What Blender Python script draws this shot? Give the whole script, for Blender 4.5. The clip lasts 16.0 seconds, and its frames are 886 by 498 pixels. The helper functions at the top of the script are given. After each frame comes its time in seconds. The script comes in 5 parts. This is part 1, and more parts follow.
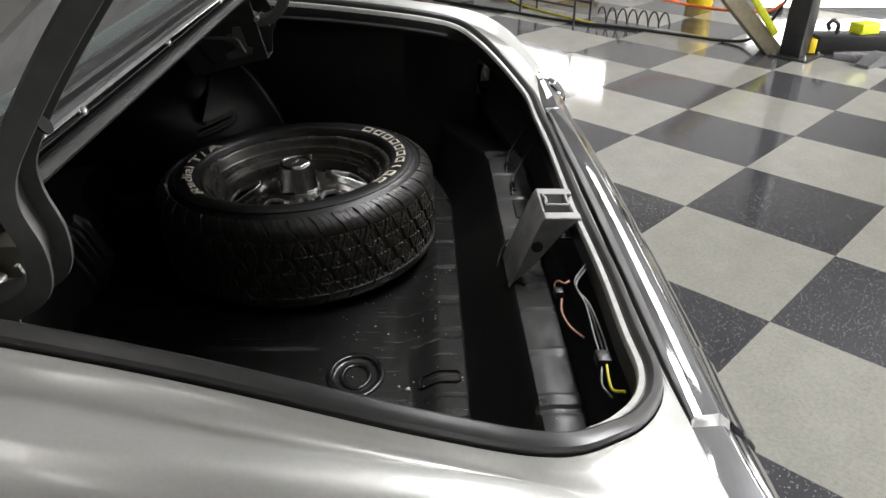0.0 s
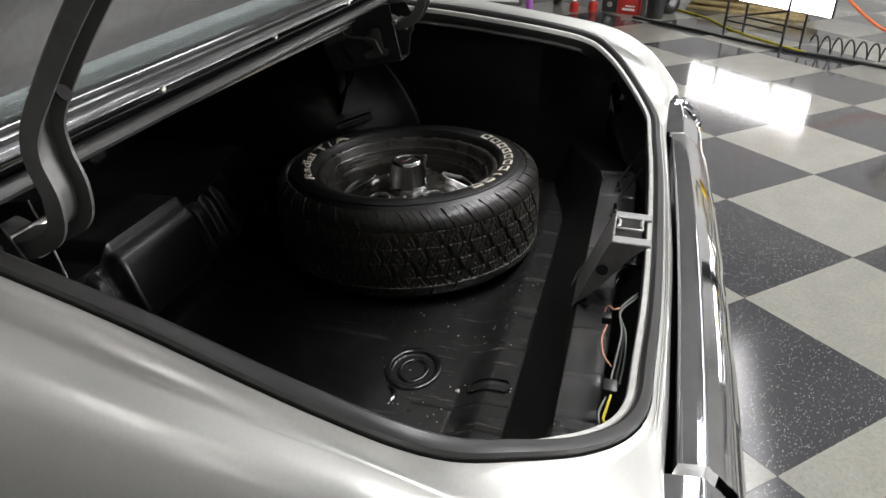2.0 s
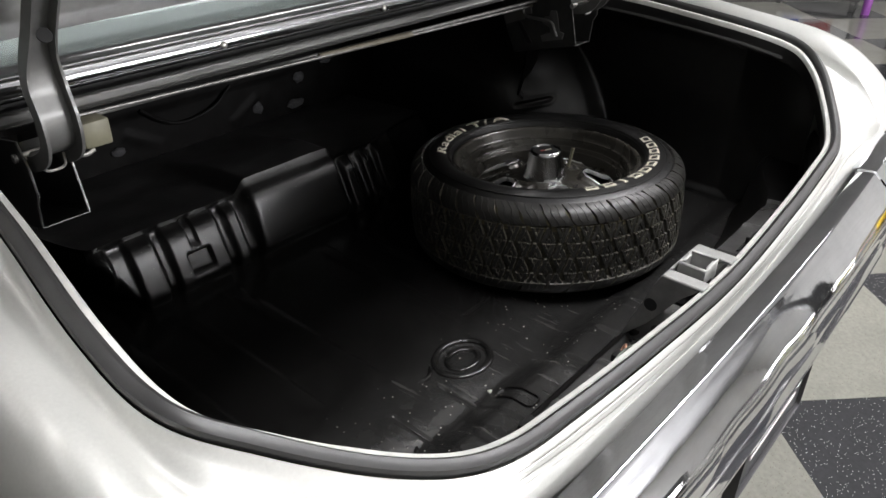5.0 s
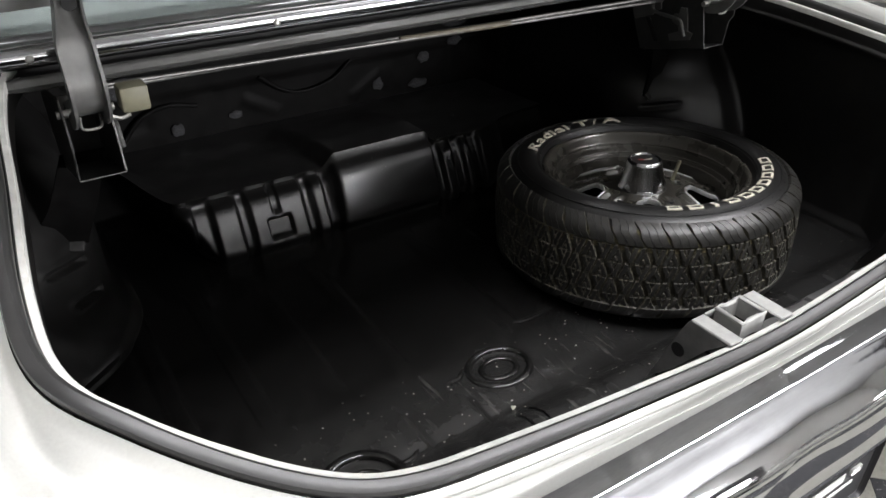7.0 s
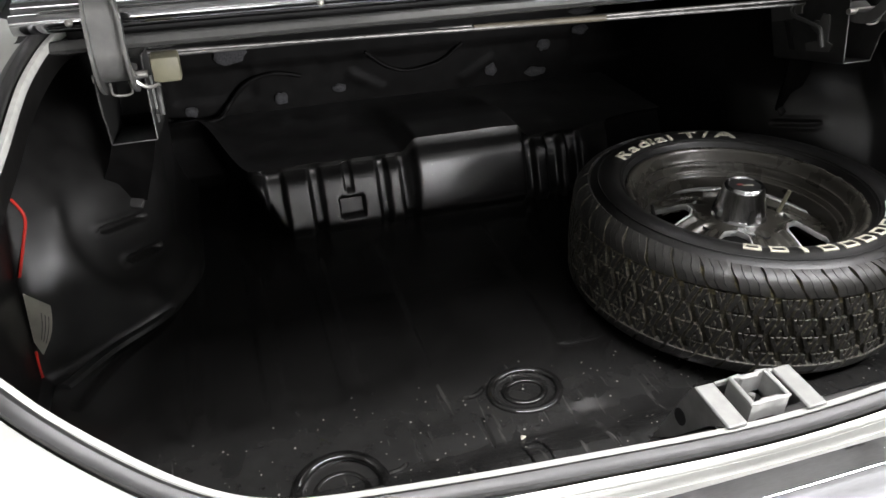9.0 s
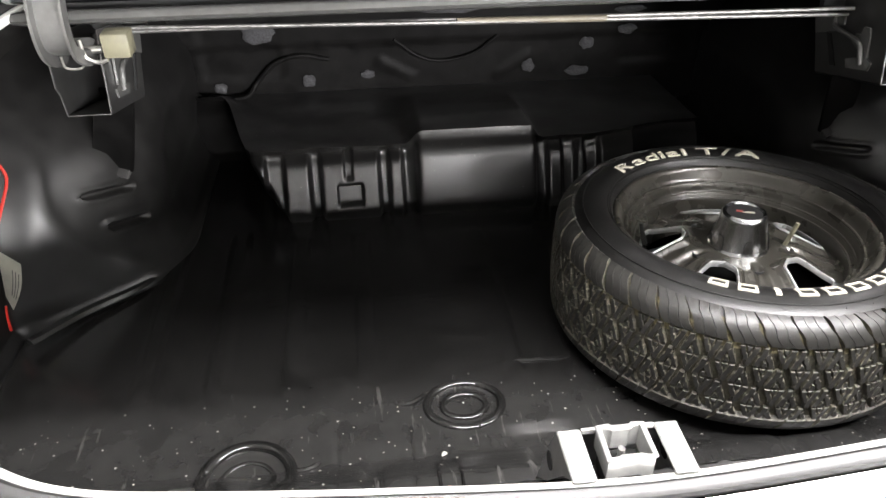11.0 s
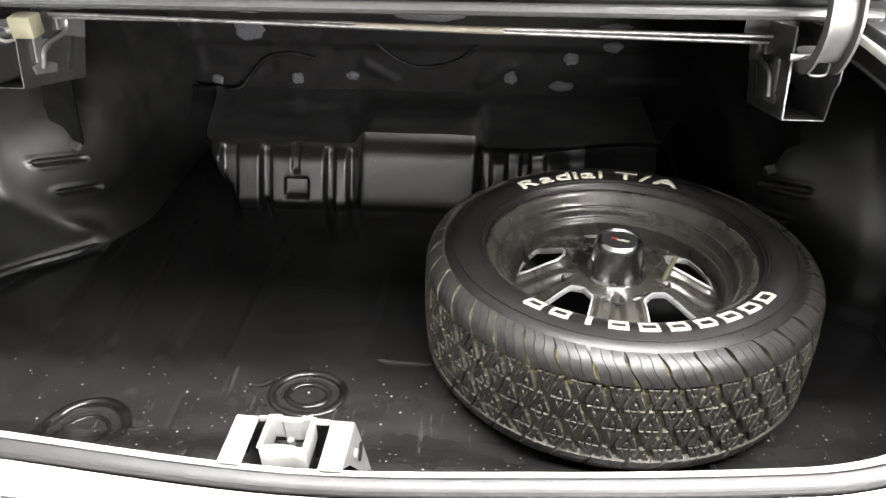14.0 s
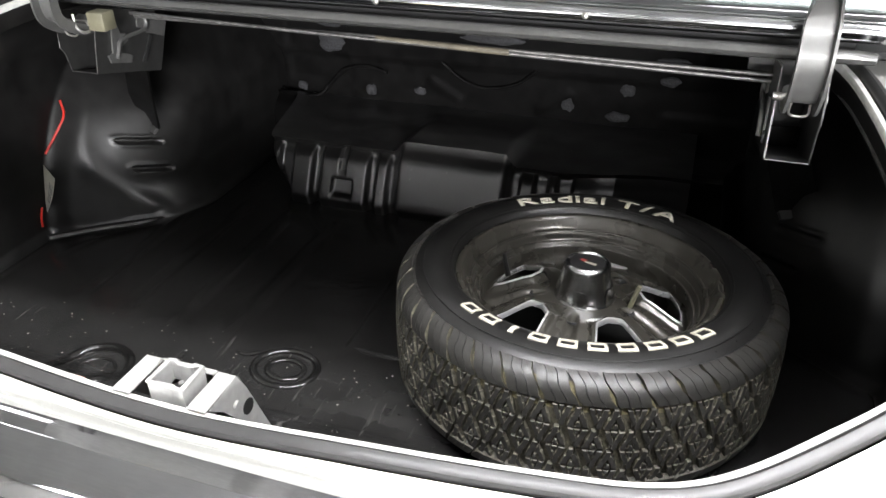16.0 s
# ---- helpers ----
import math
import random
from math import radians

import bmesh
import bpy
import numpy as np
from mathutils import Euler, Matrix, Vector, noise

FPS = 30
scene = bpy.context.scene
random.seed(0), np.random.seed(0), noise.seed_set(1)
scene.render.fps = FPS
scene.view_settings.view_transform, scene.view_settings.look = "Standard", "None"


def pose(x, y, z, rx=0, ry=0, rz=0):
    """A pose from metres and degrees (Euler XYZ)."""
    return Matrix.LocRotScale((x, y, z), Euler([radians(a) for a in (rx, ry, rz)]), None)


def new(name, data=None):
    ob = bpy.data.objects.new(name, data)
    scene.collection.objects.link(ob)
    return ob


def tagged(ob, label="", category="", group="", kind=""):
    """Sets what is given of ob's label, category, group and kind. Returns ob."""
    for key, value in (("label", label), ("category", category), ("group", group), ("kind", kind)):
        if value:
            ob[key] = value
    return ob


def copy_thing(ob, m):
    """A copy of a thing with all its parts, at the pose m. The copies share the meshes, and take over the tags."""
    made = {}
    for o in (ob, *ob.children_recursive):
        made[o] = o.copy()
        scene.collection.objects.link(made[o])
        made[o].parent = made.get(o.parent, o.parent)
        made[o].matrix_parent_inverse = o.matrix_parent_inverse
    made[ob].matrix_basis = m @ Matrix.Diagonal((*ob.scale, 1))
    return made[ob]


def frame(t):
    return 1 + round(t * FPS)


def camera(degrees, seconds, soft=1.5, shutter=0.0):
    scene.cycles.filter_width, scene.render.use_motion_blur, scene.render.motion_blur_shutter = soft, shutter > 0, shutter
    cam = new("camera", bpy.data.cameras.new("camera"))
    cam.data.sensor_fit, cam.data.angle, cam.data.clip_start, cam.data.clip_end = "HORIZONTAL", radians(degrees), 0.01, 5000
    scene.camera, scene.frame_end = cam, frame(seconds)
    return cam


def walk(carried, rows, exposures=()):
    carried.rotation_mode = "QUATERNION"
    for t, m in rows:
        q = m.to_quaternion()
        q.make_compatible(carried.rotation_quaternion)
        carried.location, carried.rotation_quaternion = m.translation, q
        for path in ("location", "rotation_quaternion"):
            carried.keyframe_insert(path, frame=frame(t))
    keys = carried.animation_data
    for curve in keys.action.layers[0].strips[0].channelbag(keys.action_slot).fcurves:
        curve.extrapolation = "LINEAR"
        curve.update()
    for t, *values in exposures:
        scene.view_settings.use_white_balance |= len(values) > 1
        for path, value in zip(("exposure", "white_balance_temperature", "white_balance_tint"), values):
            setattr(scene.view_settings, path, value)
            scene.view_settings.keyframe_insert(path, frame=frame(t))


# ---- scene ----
cam = camera(61.3, 16.0)
METRES, EYE, TILT, LEAN, TURN = 2.26, 1.34, -28.71, -0.98, -91.5
START_X, START_Y = -1.2698, 0.2244
ROWS = [
    (0.0, 0.0, 0.0, 0.0, -0.0, 0.0, 0.0),
    (0.5, 0.0238, -0.0013, -0.0003, 3.85, 0.46, -2.17),
    (1.0, 0.0466, -0.0017, -0.0011, 7.58, 0.35, -4.2),
    (1.5, 0.0743, 0.0, -0.0002, 10.85, 0.11, -6.02),
    (2.0, 0.0998, 0.0032, 0.0017, 14.39, -0.11, -7.9),
    (2.5, 0.1277, 0.0112, 0.0057, 17.88, -0.83, -9.76),
    (3.0, 0.1564, 0.0238, 0.0126, 21.59, -1.63, -11.73),
    (3.5, 0.1852, 0.0403, 0.0225, 25.81, -2.47, -13.77),
    (4.0, 0.2128, 0.0589, 0.0322, 29.74, -4.18, -15.42),
    (6.5, 0.3033, 0.1624, 0.0938, 51.22, -12.73, -23.21),
    (7.0, 0.31, 0.1873, 0.1066, 54.88, -15.06, -24.16),
    (7.5, 0.3133, 0.2152, 0.1202, 59.49, -17.8, -25.22),
    (8.0, 0.3146, 0.2366, 0.132, 64.27, -20.46, -26.21),
    (8.5, 0.3167, 0.2581, 0.1446, 67.74, -22.21, -26.8),
    (9.0, 0.3168, 0.2885, 0.1613, 71.84, -24.23, -27.35),
    (11.5, 0.3186, 0.4286, 0.2338, 86.32, -32.04, -28.36),
    (12.0, 0.3225, 0.4566, 0.2488, 88.48, -32.92, -28.35),
    (12.5, 0.3246, 0.4854, 0.2646, 90.24, -33.69, -28.34),
    (13.0, 0.3256, 0.516, 0.2812, 92.43, -34.3, -28.29),
    (13.5, 0.3265, 0.55, 0.2994, 95.45, -35.67, -28.17),
    (14.0, 0.3262, 0.5832, 0.3174, 97.98, -36.67, -27.96),
    (14.5, 0.3279, 0.6138, 0.3341, 102.02, -37.81, -27.6),
    (15.0, 0.3293, 0.6456, 0.3508, 105.76, -39.01, -27.2),
    (15.5, 0.3303, 0.6765, 0.367, 109.12, -40.29, -26.75),
    (16.0, 0.3291, 0.7065, 0.383, 113.18, -41.42, -26.14),
]
walk(cam, [(t, pose(START_X, START_Y, EYE, TILT, LEAN, TURN) @ pose(METRES * x, METRES * y, METRES * z, 90 + pitch, roll, yaw)) for t, x, y, z, yaw, pitch, roll in ROWS],
     [(0.0, 0.02, 6550, 12), (4.0, 0.18, 6550, 12.5), (7.0, 0.36, 6500, 12.5), (9.0, 0.72, 6550, 12.5), (11.5, 2.10, 6700, 13), (12.5, 2.30, 6750, 13.5), (14.0, 2.06, 6700, 12.5), (16.0, 1.30, 6500, 12)])

# ---- world and lamps ----
world = bpy.data.worlds.new("garage_world")
scene.world = world
world.use_nodes = True
world.node_tree.nodes["Background"].inputs["Color"].default_value = (0.9, 0.95, 1.0, 1)
world.node_tree.nodes["Background"].inputs["Strength"].default_value = 0.02

ROOM = (-6.0, 8.2, -6.5, 7.5, 3.4)      # x0, x1, y0, y1, ceiling
TUBE_POWER = 56.0
# rows of ceiling tubes: x, y, share of the power
# all unseen; first row added for the left quarter, -5.7 rows for the rear wall
LAMPS = ((-2.3, 0.95, 0.12), (0.9, -0.8, 2.1), (4.2, -1.35, 0.45), (-3.2, -5.7, 0.4), (0.8, -5.7, 0.15), (-3.2, 2.6, 0.1), (2.2, 1.9, 0.25))
WINDOW_POWER = 440.0


# ---- building helpers ----
def finish(name, bm, mat, smooth=True, angle=40):
    me = bpy.data.meshes.new(name)
    bmesh.ops.recalc_face_normals(bm, faces=bm.faces[:])
    bm.to_mesh(me)
    bm.free()
    me.materials.append(mat)
    if smooth:
        for p in me.polygons:
            p.use_smooth = True
        me.set_sharp_from_angle(angle=radians(angle))
    return me


def part(name, bm, mat, parent=None, label="", smooth=True, angle=40, at=None):
    ob = new(name, finish(name, bm, mat, smooth, angle))
    if parent is not None:
        ob.parent = parent
    if at is not None:
        ob.matrix_basis = at
    if label:
        ob["label"] = label
    return ob


def thing(name, label, category, at=None, group="", kind=""):
    ob = new(name)
    ob.empty_display_size = 0.1
    if at is not None:
        ob.matrix_basis = at
    return tagged(ob, label, category, group, kind)


def box(bm, x0, x1, y0, y1, z0, z1, bevel=0.0, seg=2, m=None):
    r = bmesh.ops.create_cube(bm, size=1)
    vs = r["verts"]
    for v in vs:
        v.co = Vector(((x0 + x1) / 2 + v.co.x * (x1 - x0), (y0 + y1) / 2 + v.co.y * (y1 - y0), (z0 + z1) / 2 + v.co.z * (z1 - z0)))
    if bevel > 0:
        es = list({e for v in vs for e in v.link_edges})
        rr = bmesh.ops.bevel(bm, geom=es, offset=bevel, segments=seg, affect="EDGES", profile=0.5)
        vs = list({v for f in rr["faces"] for v in f.verts} | {v for v in vs if v.is_valid})
    if m is not None:
        for v in vs:
            v.co = m @ v.co
    return bm


def boxes(*args, bevel=0.0, seg=2, m=None):
    bm = bmesh.new()
    for a in args:
        box(bm, *a, bevel=bevel, seg=seg, m=m)
    return bm


def grid_faces(bm, rings, closed_u=False, closed_v=False):
    vs = [[bm.verts.new(p) for p in r] for r in rings]
    nu, nv = len(vs), len(vs[0])
    for i in range(nu if closed_u else nu - 1):
        for j in range(nv if closed_v else nv - 1):
            a, b, c, d = vs[i][j], vs[(i + 1) % nu][j], vs[(i + 1) % nu][(j + 1) % nv], vs[i][(j + 1) % nv]
            if len({a, b, c, d}) == 4:
                bm.faces.new((a, b, c, d))
    return vs


def loft(rings, closed_v=False, cap=False, bm=None):
    bm = bm or bmesh.new()
    vs = grid_faces(bm, rings, False, closed_v)
    if cap:
        bm.faces.new(vs[0])
        bm.faces.new(vs[-1][::-1])
    return bm


def smooth_path(pts, n=8, closed=False):
    P = [Vector(p) for p in pts]
    if closed:
        Q = [P[-1]] + P + [P[0], P[1]]
    else:
        Q = [P[0] * 2 - P[1]] + P + [P[-1] * 2 - P[-2]]
    out = []
    for i in range(1, len(Q) - 2):
        a, b, c, d = Q[i - 1:i + 3]
        for k in range(n):
            t = k / n
            out.append(0.5 * ((2 * b) + (c - a) * t + (2 * a - 5 * b + 4 * c - d) * t * t + (3 * b - a - 3 * c + d) * t ** 3))
    if not closed:
        out.append(P[-1])
    return out


def tube(pts, r, n=8, bm=None, up=(0, 0, 1), flat=1.0, closed=False, cap=True):
    """A round (or flattened) bar along the points."""
    bm = bm or bmesh.new()
    P = [Vector(p) for p in pts]
    rings, last = [], None
    for i, p in enumerate(P):
        if closed:
            d = P[(i + 1) % len(P)] - P[i - 1]
        else:
            d = P[min(i + 1, len(P) - 1)] - P[max(i - 1, 0)]
        d.normalize()
        ref = Vector(up) if abs(d.dot(Vector(up))) < 0.98 else Vector((1, 0, 0))
        s = d.cross(ref).normalized()
        if last is not None and s.dot(last) < 0:
            s = -s
        last = s
        u = s.cross(d).normalized()
        rr = r[i] if isinstance(r, (list, tuple)) else r
        rings.append([p + s * math.cos(a) * rr + u * math.sin(a) * rr * flat for a in [2 * math.pi * k / n for k in range(n)]])
    vs = grid_faces(bm, rings, closed, True)
    if cap and not closed:
        bm.faces.new(vs[0][::-1])
        bm.faces.new(vs[-1])
    return bm


def revolve(profile, n=48, bm=None, centre=(0, 0, 0)):
    """profile: (radius, z) pairs; turned round z."""
    bm = bm or bmesh.new()
    c = Vector(centre)
    rings = [[c + Vector((r * math.cos(2 * math.pi * k / n), r * math.sin(2 * math.pi * k / n), z)) for k in range(n)] for r, z in profile]
    grid_faces(bm, rings, False, True)
    bmesh.ops.remove_doubles(bm, verts=bm.verts[:], dist=1e-5)
    return bm


def solid(bm, t):
    """Give a sheet a thickness."""
    bmesh.ops.recalc_face_normals(bm, faces=bm.faces[:])
    bmesh.ops.solidify(bm, geom=bm.faces[:], thickness=t)
    return bm


# ---- materials ----
def material(name, colour, rough=0.5, metal=0.0, coat=0.0, spec=0.5, grain=None, tint=0.0, bump=0.0, bump_scale=200.0, wear=None):
    """grain: (scale, amount) of colour variation; tint: per-object change; wear: (scale, colour, threshold) of worn patches."""
    m = bpy.data.materials.new(name)
    m.use_nodes = True
    nt = m.node_tree
    b = nt.nodes["Principled BSDF"]
    b.inputs["Base Color"].default_value = (*colour, 1)
    b.inputs["Roughness"].default_value = rough
    b.inputs["Metallic"].default_value = metal
    b.inputs["Coat Weight"].default_value = coat
    b.inputs["Coat Roughness"].default_value = 0.14
    b.inputs["Specular IOR Level"].default_value = spec
    tc = nt.nodes.new("ShaderNodeTexCoord")
    src = None
    if grain:
        for k, (sc, am) in enumerate(((grain[0], grain[1]), (grain[0] / 11, grain[1] * 0.7))):
            nz = nt.nodes.new("ShaderNodeTexNoise")
            nz.inputs["Scale"].default_value = sc
            nz.inputs["Detail"].default_value = 5
            nt.links.new(tc.outputs["Object"], nz.inputs["Vector"])
            mp = nt.nodes.new("ShaderNodeMapRange")
            mp.inputs["From Min"].default_value = 0.3
            mp.inputs["From Max"].default_value = 0.7
            mp.inputs["To Min"].default_value = 1 - am
            mp.inputs["To Max"].default_value = 1 + am
            nt.links.new(nz.outputs["Fac"], mp.inputs["Value"])
            mx = nt.nodes.new("ShaderNodeMix")
            mx.data_type, mx.blend_type = "RGBA", "MULTIPLY"
            mx.inputs["Factor"].default_value = 1
            if src is None:
                mx.inputs["A"].default_value = (*colour, 1)
            else:
                nt.links.new(src, mx.inputs["A"])
            nt.links.new(mp.outputs["Result"], mx.inputs["B"])
            src = mx.outputs["Result"]
            if k == 1:
                mr = nt.nodes.new("ShaderNodeMapRange")
                mr.inputs["To Min"].default_value = max(0.02, rough * 0.8)
                mr.inputs["To Max"].default_value = min(1, rough * 1.25)
                nt.links.new(nz.outputs["Fac"], mr.inputs["Value"])
                nt.links.new(mr.outputs["Result"], b.inputs["Roughness"])
    if tint:
        oi = nt.nodes.new("ShaderNodeObjectInfo")
        mp = nt.nodes.new("ShaderNodeMapRange")
        mp.inputs["To Min"].default_value = 1 - tint
        mp.inputs["To Max"].default_value = 1 + tint
        nt.links.new(oi.outputs["Random"], mp.inputs["Value"])
        mx = nt.nodes.new("ShaderNodeMix")
        mx.data_type, mx.blend_type = "RGBA", "MULTIPLY"
        mx.inputs["Factor"].default_value = 1
        if src is None:
            mx.inputs["A"].default_value = (*colour, 1)
        else:
            nt.links.new(src, mx.inputs["A"])
        nt.links.new(mp.outputs["Result"], mx.inputs["B"])
        src = mx.outputs["Result"]
    if wear:
        nz = nt.nodes.new("ShaderNodeTexNoise")
        nz.inputs["Scale"].default_value = wear[0]
        nz.inputs["Detail"].default_value = 8
        nz.inputs["Roughness"].default_value = 0.7
        nt.links.new(tc.outputs["Object"], nz.inputs["Vector"])
        mp = nt.nodes.new("ShaderNodeMapRange")
        mp.inputs["From Min"].default_value = wear[2]
        mp.inputs["From Max"].default_value = wear[2] + 0.04
        nt.links.new(nz.outputs["Fac"], mp.inputs["Value"])
        mx = nt.nodes.new("ShaderNodeMix")
        mx.data_type = "RGBA"
        nt.links.new(mp.outputs["Result"], mx.inputs["Factor"])
        if src is None:
            mx.inputs["A"].default_value = (*colour, 1)
        else:
            nt.links.new(src, mx.inputs["A"])
        mx.inputs["B"].default_value = (*wear[1], 1)
        src = mx.outputs["Result"]
    if src is not None:
        nt.links.new(src, b.inputs["Base Color"])
    if bump:
        nz = nt.nodes.new("ShaderNodeTexNoise")
        nz.inputs["Scale"].default_value = bump_scale
        nz.inputs["Detail"].default_value = 4
        nt.links.new(tc.outputs["Object"], nz.inputs["Vector"])
        bp = nt.nodes.new("ShaderNodeBump")
        bp.inputs["Strength"].default_value = bump
        bp.inputs["Distance"].default_value = 0.002
        nt.links.new(nz.outputs["Fac"], bp.inputs["Height"])
        nt.links.new(bp.outputs["Normal"], b.inputs["Normal"])
    return m


def glow(name, colour, strength):
    m = bpy.data.materials.new(name)
    m.use_nodes = True
    b = m.node_tree.nodes["Principled BSDF"]
    b.inputs["Base Color"].default_value = (0.9, 0.9, 0.9, 1)
    b.inputs["Emission Color"].default_value = (*colour, 1)
    b.inputs["Emission Strength"].default_value = strength
    return m


def tile_material(name, colour, chip, chip_amount):
    """Vinyl floor tile: fine mottling and small chips of the other colour, waxed."""
    m = material(name, colour, 0.12, grain=(75, 0.1), tint=0.07)
    nt = m.node_tree
    b = nt.nodes["Principled BSDF"]
    src = b.inputs["Base Color"].links[0].from_socket
    geo = nt.nodes.new("ShaderNodeNewGeometry")
    stretch = nt.nodes.new("ShaderNodeMapping")
    stretch.inputs["Rotation"].default_value = (0, 0, 0.5)
    stretch.inputs["Scale"].default_value = (1, 2.0, 1)
    nt.links.new(geo.outputs["Position"], stretch.inputs["Vector"])
    vo = nt.nodes.new("ShaderNodeTexVoronoi")
    vo.inputs["Scale"].default_value = 108
    nt.links.new(stretch.outputs["Vector"], vo.inputs["Vector"])
    pick = nt.nodes.new("ShaderNodeMath")
    pick.operation = "LESS_THAN"
    pick.inputs[1].default_value = chip_amount
    nt.links.new(vo.outputs["Distance"], pick.inputs[0])
    sep = nt.nodes.new("ShaderNodeSeparateColor")
    nt.links.new(vo.outputs["Color"], sep.inputs["Color"])
    some = nt.nodes.new("ShaderNodeMath")
    some.operation = "GREATER_THAN"
    some.inputs[1].default_value = 0.45
    nt.links.new(sep.outputs["Red"], some.inputs[0])
    both = nt.nodes.new("ShaderNodeMath")
    both.operation = "MULTIPLY"
    nt.links.new(pick.outputs[0], both.inputs[0])
    nt.links.new(some.outputs[0], both.inputs[1])
    mx = nt.nodes.new("ShaderNodeMix")
    mx.data_type = "RGBA"
    nt.links.new(both.outputs[0], mx.inputs["Factor"])
    nt.links.new(src, mx.inputs["A"])
    mx.inputs["B"].default_value = (*chip, 1)
    nt.links.new(mx.outputs["Result"], b.inputs["Base Color"])
    return m


def scuffs(m, speck, streak, speck_limit=0.16, streak_limit=0.70, reach=None):
    """Pale dust specks and long scuff marks over a dark paint; behind y = reach the paint is lightened for the light
    that falls there, and the marks keep to it.
    """
    nt = m.node_tree
    b = nt.nodes["Principled BSDF"]
    src = b.inputs["Base Color"].links[0].from_socket
    tc = nt.nodes.new("ShaderNodeTexCoord")
    vo = nt.nodes.new("ShaderNodeTexVoronoi")
    vo.inputs["Scale"].default_value = 110
    nt.links.new(tc.outputs["Object"], vo.inputs["Vector"])
    sep = nt.nodes.new("ShaderNodeSeparateColor")
    nt.links.new(vo.outputs["Color"], sep.inputs["Color"])
    size = nt.nodes.new("ShaderNodeMath")
    size.operation = "MULTIPLY"
    size.inputs[1].default_value = speck_limit
    nt.links.new(sep.outputs["Red"], size.inputs[0])
    near = nt.nodes.new("ShaderNodeMath")
    near.operation = "LESS_THAN"
    nt.links.new(vo.outputs["Distance"], near.inputs[0])
    nt.links.new(size.outputs[0], near.inputs[1])
    some = nt.nodes.new("ShaderNodeMath")
    some.operation = "GREATER_THAN"
    some.inputs[1].default_value = 0.72
    nt.links.new(sep.outputs["Green"], some.inputs[0])
    both = nt.nodes.new("ShaderNodeMath")
    both.operation = "MULTIPLY"
    nt.links.new(near.outputs[0], both.inputs[0])
    nt.links.new(some.outputs[0], both.inputs[1])
    mp = nt.nodes.new("ShaderNodeMapping")
    mp.inputs["Rotation"].default_value = (0, 0, 0.35)
    mp.inputs["Scale"].default_value = (60, 7, 20)
    nt.links.new(tc.outputs["Object"], mp.inputs["Vector"])
    nz = nt.nodes.new("ShaderNodeTexNoise")
    nz.inputs["Scale"].default_value = 1.0
    nz.inputs["Detail"].default_value = 6
    nz.inputs["Roughness"].default_value = 0.65
    nt.links.new(mp.outputs["Vector"], nz.inputs["Vector"])
    rg = nt.nodes.new("ShaderNodeMapRange")
    rg.inputs["From Min"].default_value = streak_limit
    rg.inputs["From Max"].default_value = streak_limit + 0.10
    nt.links.new(nz.outputs["Fac"], rg.inputs["Value"])
    mark, dots = rg.outputs["Result"], both.outputs[0]
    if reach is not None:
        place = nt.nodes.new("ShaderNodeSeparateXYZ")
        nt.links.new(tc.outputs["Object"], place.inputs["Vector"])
        lit_zone = nt.nodes.new("ShaderNodeMapRange")
        lit_zone.inputs["From Min"].default_value = reach
        lit_zone.inputs["From Max"].default_value = reach - 0.07
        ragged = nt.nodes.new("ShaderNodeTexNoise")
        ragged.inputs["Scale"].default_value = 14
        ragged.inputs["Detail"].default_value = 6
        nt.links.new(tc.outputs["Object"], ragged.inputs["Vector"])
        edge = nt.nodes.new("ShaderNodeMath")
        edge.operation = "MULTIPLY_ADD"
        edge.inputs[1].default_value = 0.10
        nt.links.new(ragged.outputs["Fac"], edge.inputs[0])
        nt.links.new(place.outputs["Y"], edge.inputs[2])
        nt.links.new(edge.outputs[0], lit_zone.inputs["Value"])
        limited = []
        for sock in (mark, dots):
            mul = nt.nodes.new("ShaderNodeMath")
            mul.operation = "MULTIPLY"
            nt.links.new(sock, mul.inputs[0])
            nt.links.new(lit_zone.outputs["Result"], mul.inputs[1])
            limited.append(mul.outputs[0])
        mark, dots = limited
        # lighter tone that puts the light behind y = reach into the colour
        lit_film = nt.nodes.new("ShaderNodeMath")
        lit_film.operation = "MULTIPLY"
        nt.links.new(lit_zone.outputs["Result"], lit_film.inputs[0])
        nt.links.new(ragged.outputs["Fac"], lit_film.inputs[1])
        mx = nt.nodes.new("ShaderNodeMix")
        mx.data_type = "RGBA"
        nt.links.new(lit_film.outputs[0], mx.inputs["Factor"])
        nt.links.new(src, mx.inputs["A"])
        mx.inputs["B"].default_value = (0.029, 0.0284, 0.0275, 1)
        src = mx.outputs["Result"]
    for fac, col in ((mark, streak), (dots, speck)):
        mx = nt.nodes.new("ShaderNodeMix")
        mx.data_type = "RGBA"
        nt.links.new(fac, mx.inputs["Factor"])
        nt.links.new(src, mx.inputs["A"])
        mx.inputs["B"].default_value = (*col, 1)
        src = mx.outputs["Result"]
    nt.links.new(src, b.inputs["Base Color"])
    return m


PAINT = material("silver_paint", (0.52, 0.523, 0.497), 0.33, metal=0.3, coat=0.5, grain=(3200, 0.05))
PAINT.node_tree.nodes["Principled BSDF"].inputs["Coat Roughness"].default_value = 0.03
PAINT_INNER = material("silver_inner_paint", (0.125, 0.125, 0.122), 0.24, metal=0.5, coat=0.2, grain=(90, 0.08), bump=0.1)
STRIKER_PAINT = material("pale_grey_paint", (0.32, 0.32, 0.308), 0.35, coat=0.2, grain=(70, 0.12), bump=0.08)
SHEET_PAINT = material("dark_sheet_paint", (0.033, 0.033, 0.032), 0.36, metal=0.2, coat=0.15, grain=(50, 0.2))
